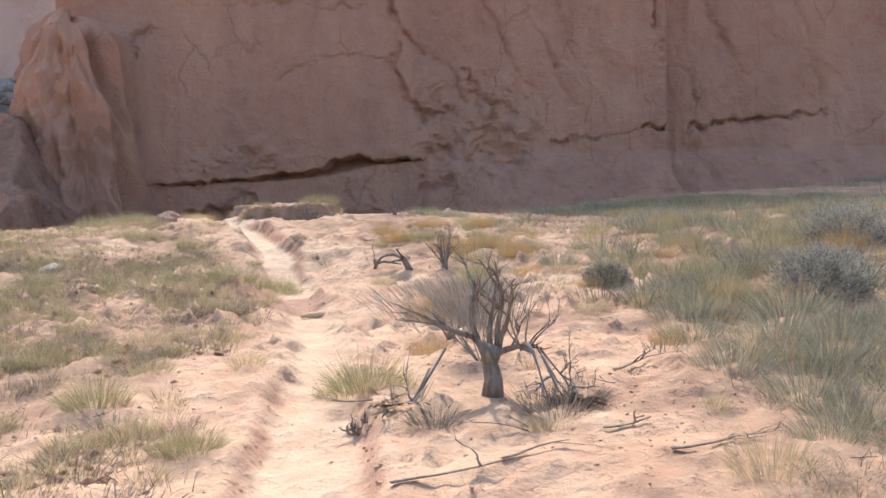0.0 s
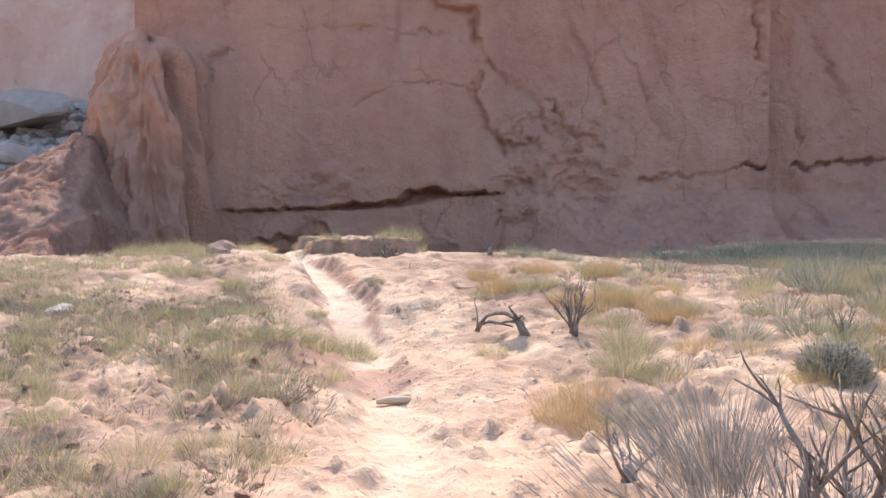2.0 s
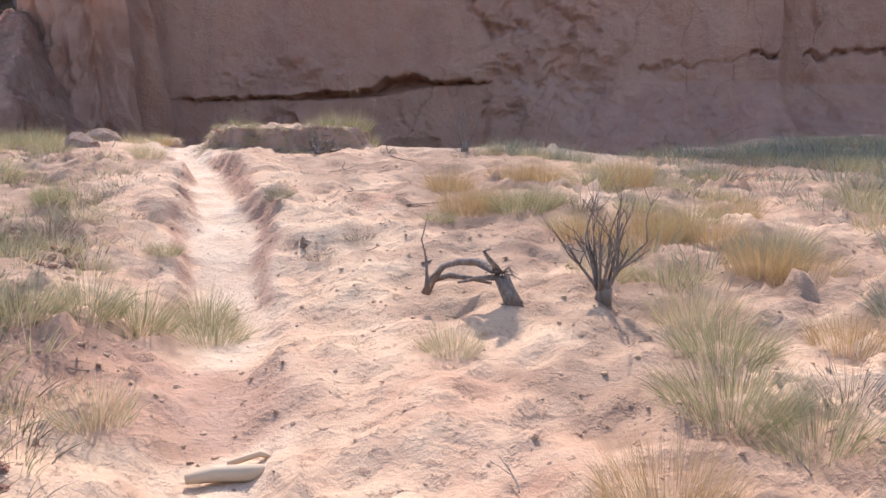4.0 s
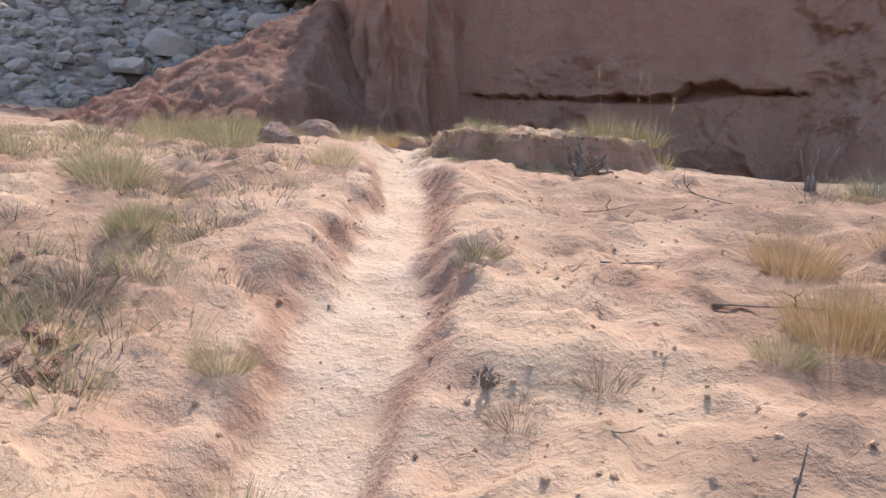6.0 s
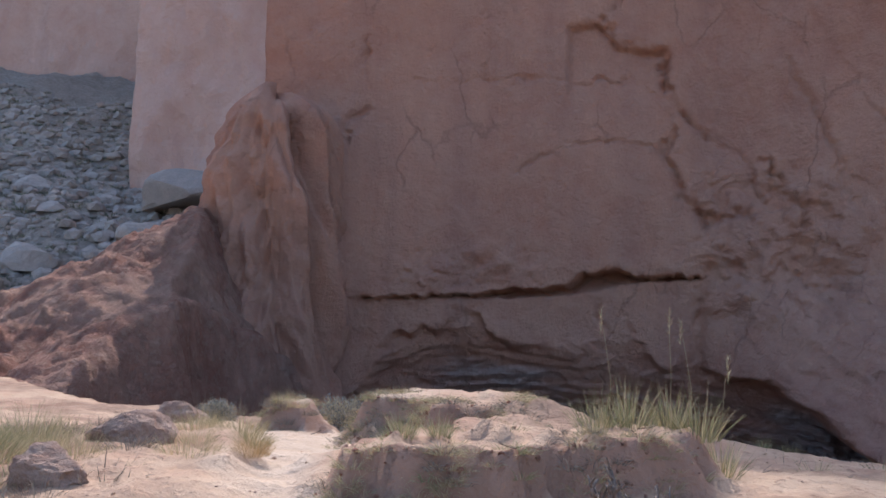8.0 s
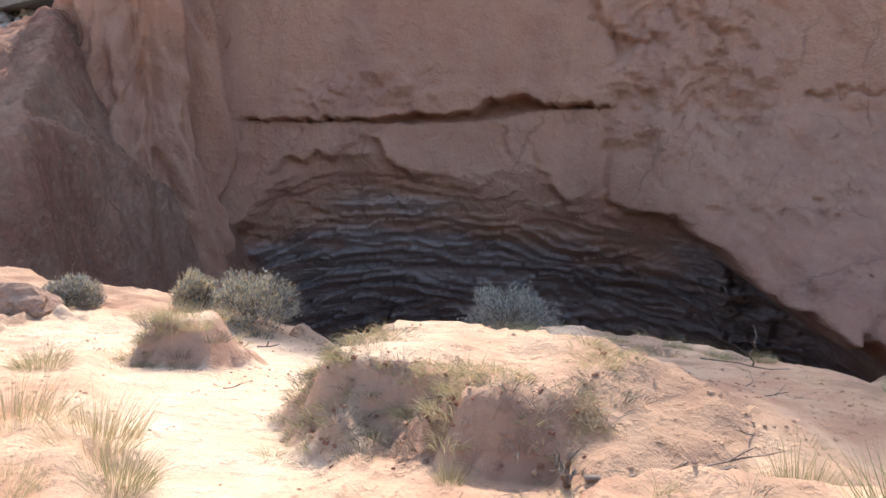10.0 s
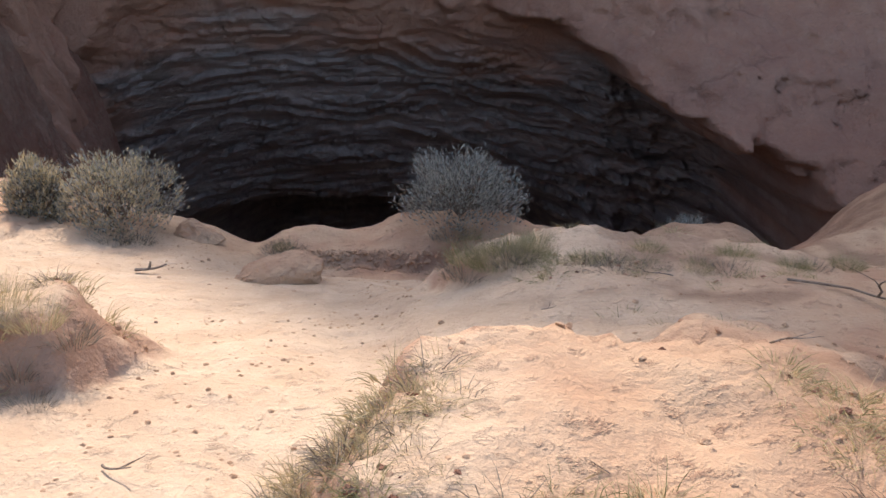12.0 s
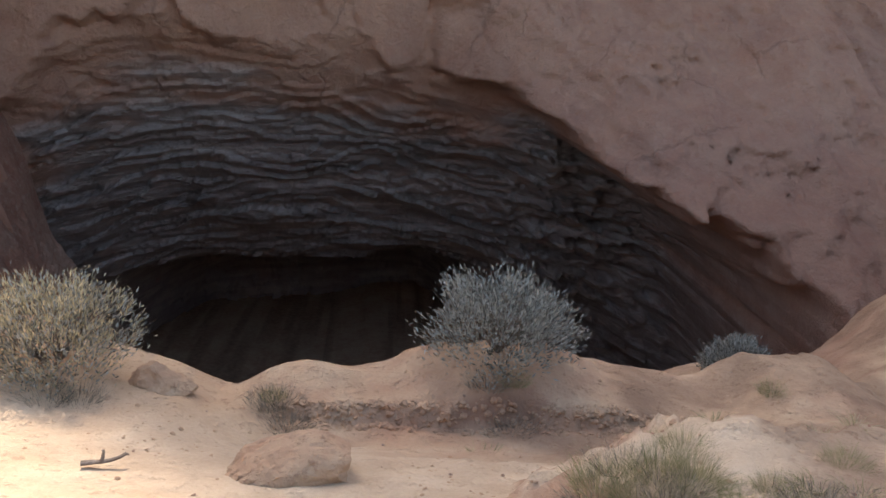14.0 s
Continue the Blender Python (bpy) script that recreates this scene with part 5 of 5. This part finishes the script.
scattered("green_bunches", "yellow-green bunches of grass on sandy ground", "grass", 300, (-8, -1, 4.5, 14), tufts_of("green"), GREEN, lambda x, y: 0.3 * growth(x, y), (0.45, 0.9), 205)
scattered("dead_bunches", "grey dead bunches of grass on sandy ground", "grass", 400, (-8, -1, 4.5, 14), tufts_of("grey"), GREY, lambda x, y: 0.4 * growth(x, y), (0.7, 1.2), 207)
scattered("straw_bunches", "dry bunches of grass on the hillside", "grass", 320, (0.3, 9, 8.5, 20), tufts_of("straw"), STRAW, lambda x, y: 0.45 * growth(x, y), (0.6, 1.1), 208)
scattered("green_bunches", "green bunches of grass on the hillside", "grass", 320, (0.3, 9, 8.5, 20), tufts_of("green"), GREEN, lambda x, y: 0.3 * growth(x, y), (0.6, 1.1), 209)
BUNCH = [tuft_shape(120, 0.36, 0.24, 0.85, 0.0085, 0.9, 196 + k) for k in range(4)]
scattered("blue_green_bunches", "dense blue-green bunches of grass on the hillside", "grass", 520, (1.3, 10, 4.8, 22), BUNCH, BLUEGREEN, lambda x, y: growth(x, y), (0.8, 1.5), 221)
scattered("dark_bunches", "grey shaded bunches of dead grass on the hillside", "grass", 420, (1.0, 10, 6, 22), BUNCH, GREY, lambda x, y: growth(x, y), (0.6, 1.2), 222)
WEST, EAST = (-9, -0.8, 3.5, 20), (0.2, 10, 3.5, 26)
scattered("green_grass", "small yellow-green grass on sandy ground", "grass", 3400, WEST, SMALL["g"], GREEN, growth, (0.6, 1.6), 211)
scattered("straw_grass", "small dry straw grass on sandy ground", "grass", 5500, WEST, SMALL["g"], STRAW, growth, (0.6, 1.5), 212)
scattered("dead_grass", "low grey dead grass on reddish soil", "grass", 9500, WEST, SMALL["d"], GREY, growth, (0.7, 1.9), 213)
scattered("green_grass", "green grass covering the hillside", "grass", 3000, EAST, SMALL["l"], BLUEGREEN, growth, (0.6, 1.3), 214)
scattered("straw_grass", "dry straw grass covering the hillside", "grass", 2800, EAST, SMALL["l"], STRAW, growth, (0.5, 1.15), 215)
scattered("rust_grass", "rusty dry grass on the hillside", "grass", 2600, EAST, SMALL["l"], RUST, growth, (0.5, 1.2), 216)
scattered("dead_grass", "grey dead grass on the hillside", "grass", 6500, EAST, SMALL["d"], GREY, growth, (0.9, 2.2), 217)
scattered("hill_scrub", "grey-green scrub on the far hillside", "scrub", 1500, (3, 30, 20, 50), SMALL["l"], BLUEGREEN, lambda x, y: 0.6 * smooth(0.0, 0.4, fbm(x * 0.45, y * 0.45, 3, 203)) * smooth(0.5, 3, np.interp(x, RIM_X, RIM_Y) - y + 3), (1.2, 2.6), 218)
scattered("sparse_grass", "sparse dry grass on bare sand", "grass", 700, (-9, 0.5, 9, 24), SMALL["d"], STRAW, lambda x, y: 0.22 * off_path(x, y), (0.35, 0.9), 219)


def crown_edge(x, y):
    """The upper edges of the mounds, where turf holds."""
    best = 0 * x
    for k, (cx, cy, rx, ry, turn, *_) in enumerate(MOUNDS):
        d = outside(x, y, cx, cy, rx, ry, turn)
        patchy = 1.0 if k < 2 else smooth(0.05, 0.4, fbm(x * 2.2, y * 2.2, 2, 206)) * 0.9
        wide = 0.5 if k == 2 else 0.3 if k == 3 else 0.4
        side = smooth(1.1, 0.75, (x - cx) / rx) if k == 1 else 1.0
        best = np.maximum(best, side * patchy * smooth(-0.16, -0.02, d) * smooth(wide, 0.12, d) * smooth(0.4, 0.0, y - cy))
    return best


HANG = [tuft_shape(46, 0.14, 0.05, 2.4, 0.0027, 1.6, 221 + k) for k in range(5)]


def clumped(x, y, seed):
    return smooth(-0.1, 0.35, fbm(x * 3.2, y * 3.2, 2, seed))



scattered("turf_fringe", "matted dry turf hanging over the mound edges", "grass", 22000, (-7, -2, 16, 22.5), HANG, STRAW, lambda x, y: 0.8 * crown_edge(x, y) * clumped(x, y, 238), (0.5, 1.25), 231, 0.0)
scattered("turf_fringe", "grey dead turf hanging over the mound edges", "grass", 11000, (-7, -2, 16, 22.5), HANG, GREY, lambda x, y: 0.8 * crown_edge(x, y) * clumped(x, y, 239), (0.5, 1.2), 232, 0.0)
scattered("turf_fringe", "green turf tufts on the mound edges", "grass", 12000, (-7, -2, 16, 22.5), HANG, GREEN, lambda x, y: 0.6 * crown_edge(x, y) * clumped(x, y, 240), (0.5, 1.15), 233, 0.0)

CLODS = [rock_shape(1, 0.03, 0.026, 0.022, 0.3, 240 + k, 2) for k in range(6)]
TWIGS = []
for k in range(6):
    rng = random.Random(250 + k)
    TWIGS.append(limb(Shape(), (-0.05, 0, 0.008), (1, 0.1, 0.05), 0.13, 0.004, 1, rng, 0.35, (1, 2), 4))


def crumbling(x, y):
    return np.clip(0.8 * bank(x, y, 0) + (0.05 + 0.28 * smooth(17, 15, y) * smooth(-0.15, 0.35, fbm(x * 1.4, y * 1.4, 3, 245))) * off_path(x, y) + 0.02, 0, 1) * smooth(24.0, 23.4, y)


scattered("turf_clods", "dark crumbled turf on the mound edges", "soil", 9000, (-7, -2, 16, 22.5), CLODS, CLAY, lambda x, y: 0.6 * crown_edge(x, y), (0.2, 0.65), 234, 0.01, 0.3)
scattered("ledge_rubble", "crumbling reddish earth along the rim ledge", "soil", 1300, (-5.9, -3.5, 23.14, 23.32), CLODS, SOIL, lambda x, y: 0.8 + 0 * x, (0.25, 0.95), 236, 0.008, 0.3)
scattered("crust_flakes", "small flakes of broken sand crust", "soil", 9000, (-8, -2.2, 18.5, 23.3), CLODS, SOIL, lambda x, y: 0.04 + 0.6 * smooth(0.15, 0.5, fbm(x * 1.6, y * 1.6, 3, 237)), (0.12, 0.45), 235, 0.006, 0.3)
scattered("soil_clods", "crumbled clods of reddish soil", "soil", 30000, (-7, 2.5, 4, 24), CLODS, SOIL, crumbling, (0.15, 0.6), 241, 0.004, 0.3)
scattered("soil_crust", "dark lumpy crust of soil between dry grass", "soil", 9000, (-9, -1.2, 3.5, 13), CLODS, CLAY, lambda x, y: 0.7 * growth(x, y), (0.6, 1.7), 244, 0.02, 0.3)
scattered("pebbles", "small brown stones on the sand", "stones", 6000, (-8, 3, 4, 24), CLODS, MUDSTONE, lambda x, y: (0.18 + 0.3 * smooth(0.1, 0.5, fbm(x * 0.9, y * 0.9, 3, 204))) * (1 - 0.75 * smooth(17, 19, y)), (0.1, 0.42), 242, 0.002, 0.3)
scattered("twig_litter", "broken twigs and bark on the sand", "litter", 900, (-7, 4, 4, 23), TWIGS, BARK, lambda x, y: 0.35 * off_path(x, y, 0.05) + 0.04, (0.3, 1.1), 243, 0.001)

# ---- rubble slope ----
RUBBLE = [rock_shape(2, 1.0, 0.85, 0.75, 0.14, 260 + k, 6) for k in range(7)]
RUBBLE_MESH = [s.mesh("boulder", STONE, False) for s in RUBBLE]
rng = random.Random(270)
spots = []
while len(spots) < 230:
    y = rng.uniform(60, 118)
    x = rng.uniform(-92, -34)
    if y - 55 > 0.35 * (-34 - x) - 22:
        spots.append((x, y, min(3.0, 0.42 * rng.paretovariate(2.0))))
for k, (x, y, size) in enumerate(spots):
    ob = new("boulder", RUBBLE_MESH[k % 7])
    z = float(scree(np.array(x), np.array(y))[2])
    ob.matrix_world = pose(x, y, z - 0.25 * size, 0, 0, rng.uniform(0, 360)) @ Matrix.Diagonal((size * rng.uniform(0.8, 1.4), size, size * rng.uniform(0.6, 1.0), 1))
    tagged(ob, "angular grey boulder on the rubble slope", "rock", "boulders of the rubble slope")
slab = new("boulder", rock_shape(3, 5.2, 3.4, 2.6, 0.06, 281, 6).mesh("boulder", STONE, False))
slab.matrix_world = pose(-52.5, 85, 11.3, 0, -10, 10)
tagged(slab, "huge flat-topped pale slab on the rubble slope", "rock")
slab = new("boulder", rock_shape(3, 2.6, 2.0, 1.6, 0.08, 282, 5).mesh("boulder", STONE, False))
slab.matrix_world = pose(-46.5, 72, 6.3, 0, 8, 40)
tagged(slab, "large pale block on the rubble slope", "rock")


def strewn(name, label, category, count, shapes, material, size, seed):
    rng = np.random.default_rng(seed)
    y = 54 + 75 * rng.random(count) ** 1.2
    x = rng.uniform(-125, -28, count)
    z, scale, turn = scree(x, y)[2], size[0] + (size[1] - size[0]) * rng.random(count) ** 2.5, rng.uniform(0, 6.283, count)
    big = Shape()
    for n in range(count):
        big.add(shapes[n % len(shapes)], pose(x[n], y[n], z[n] - 0.15 * scale[n], 0, 0, math.degrees(turn[n])) @ Matrix.Diagonal((scale[n],) * 3 + (1,)))
    ob = new(name, big.mesh(name, material, False))
    return tagged(ob, label, category, kind="stuff")


CHIPS = [rock_shape(1, 1.0, 0.8, 0.7, 0.2, 290 + k, 3) for k in range(5)]
strewn("rubble", "loose grey rubble on the slope", "rock", 8000, CHIPS, STONE, (0.25, 1.3), 291)
strewn("slope_scrub", "low dark scrub on the rubble slope", "scrub", 3000, [tuft_shape(40, 0.7, 0.5, 0.4, 0.09, 0.9, 295 + k) for k in range(3)], BLUEGREEN, (0.6, 1.6), 296)
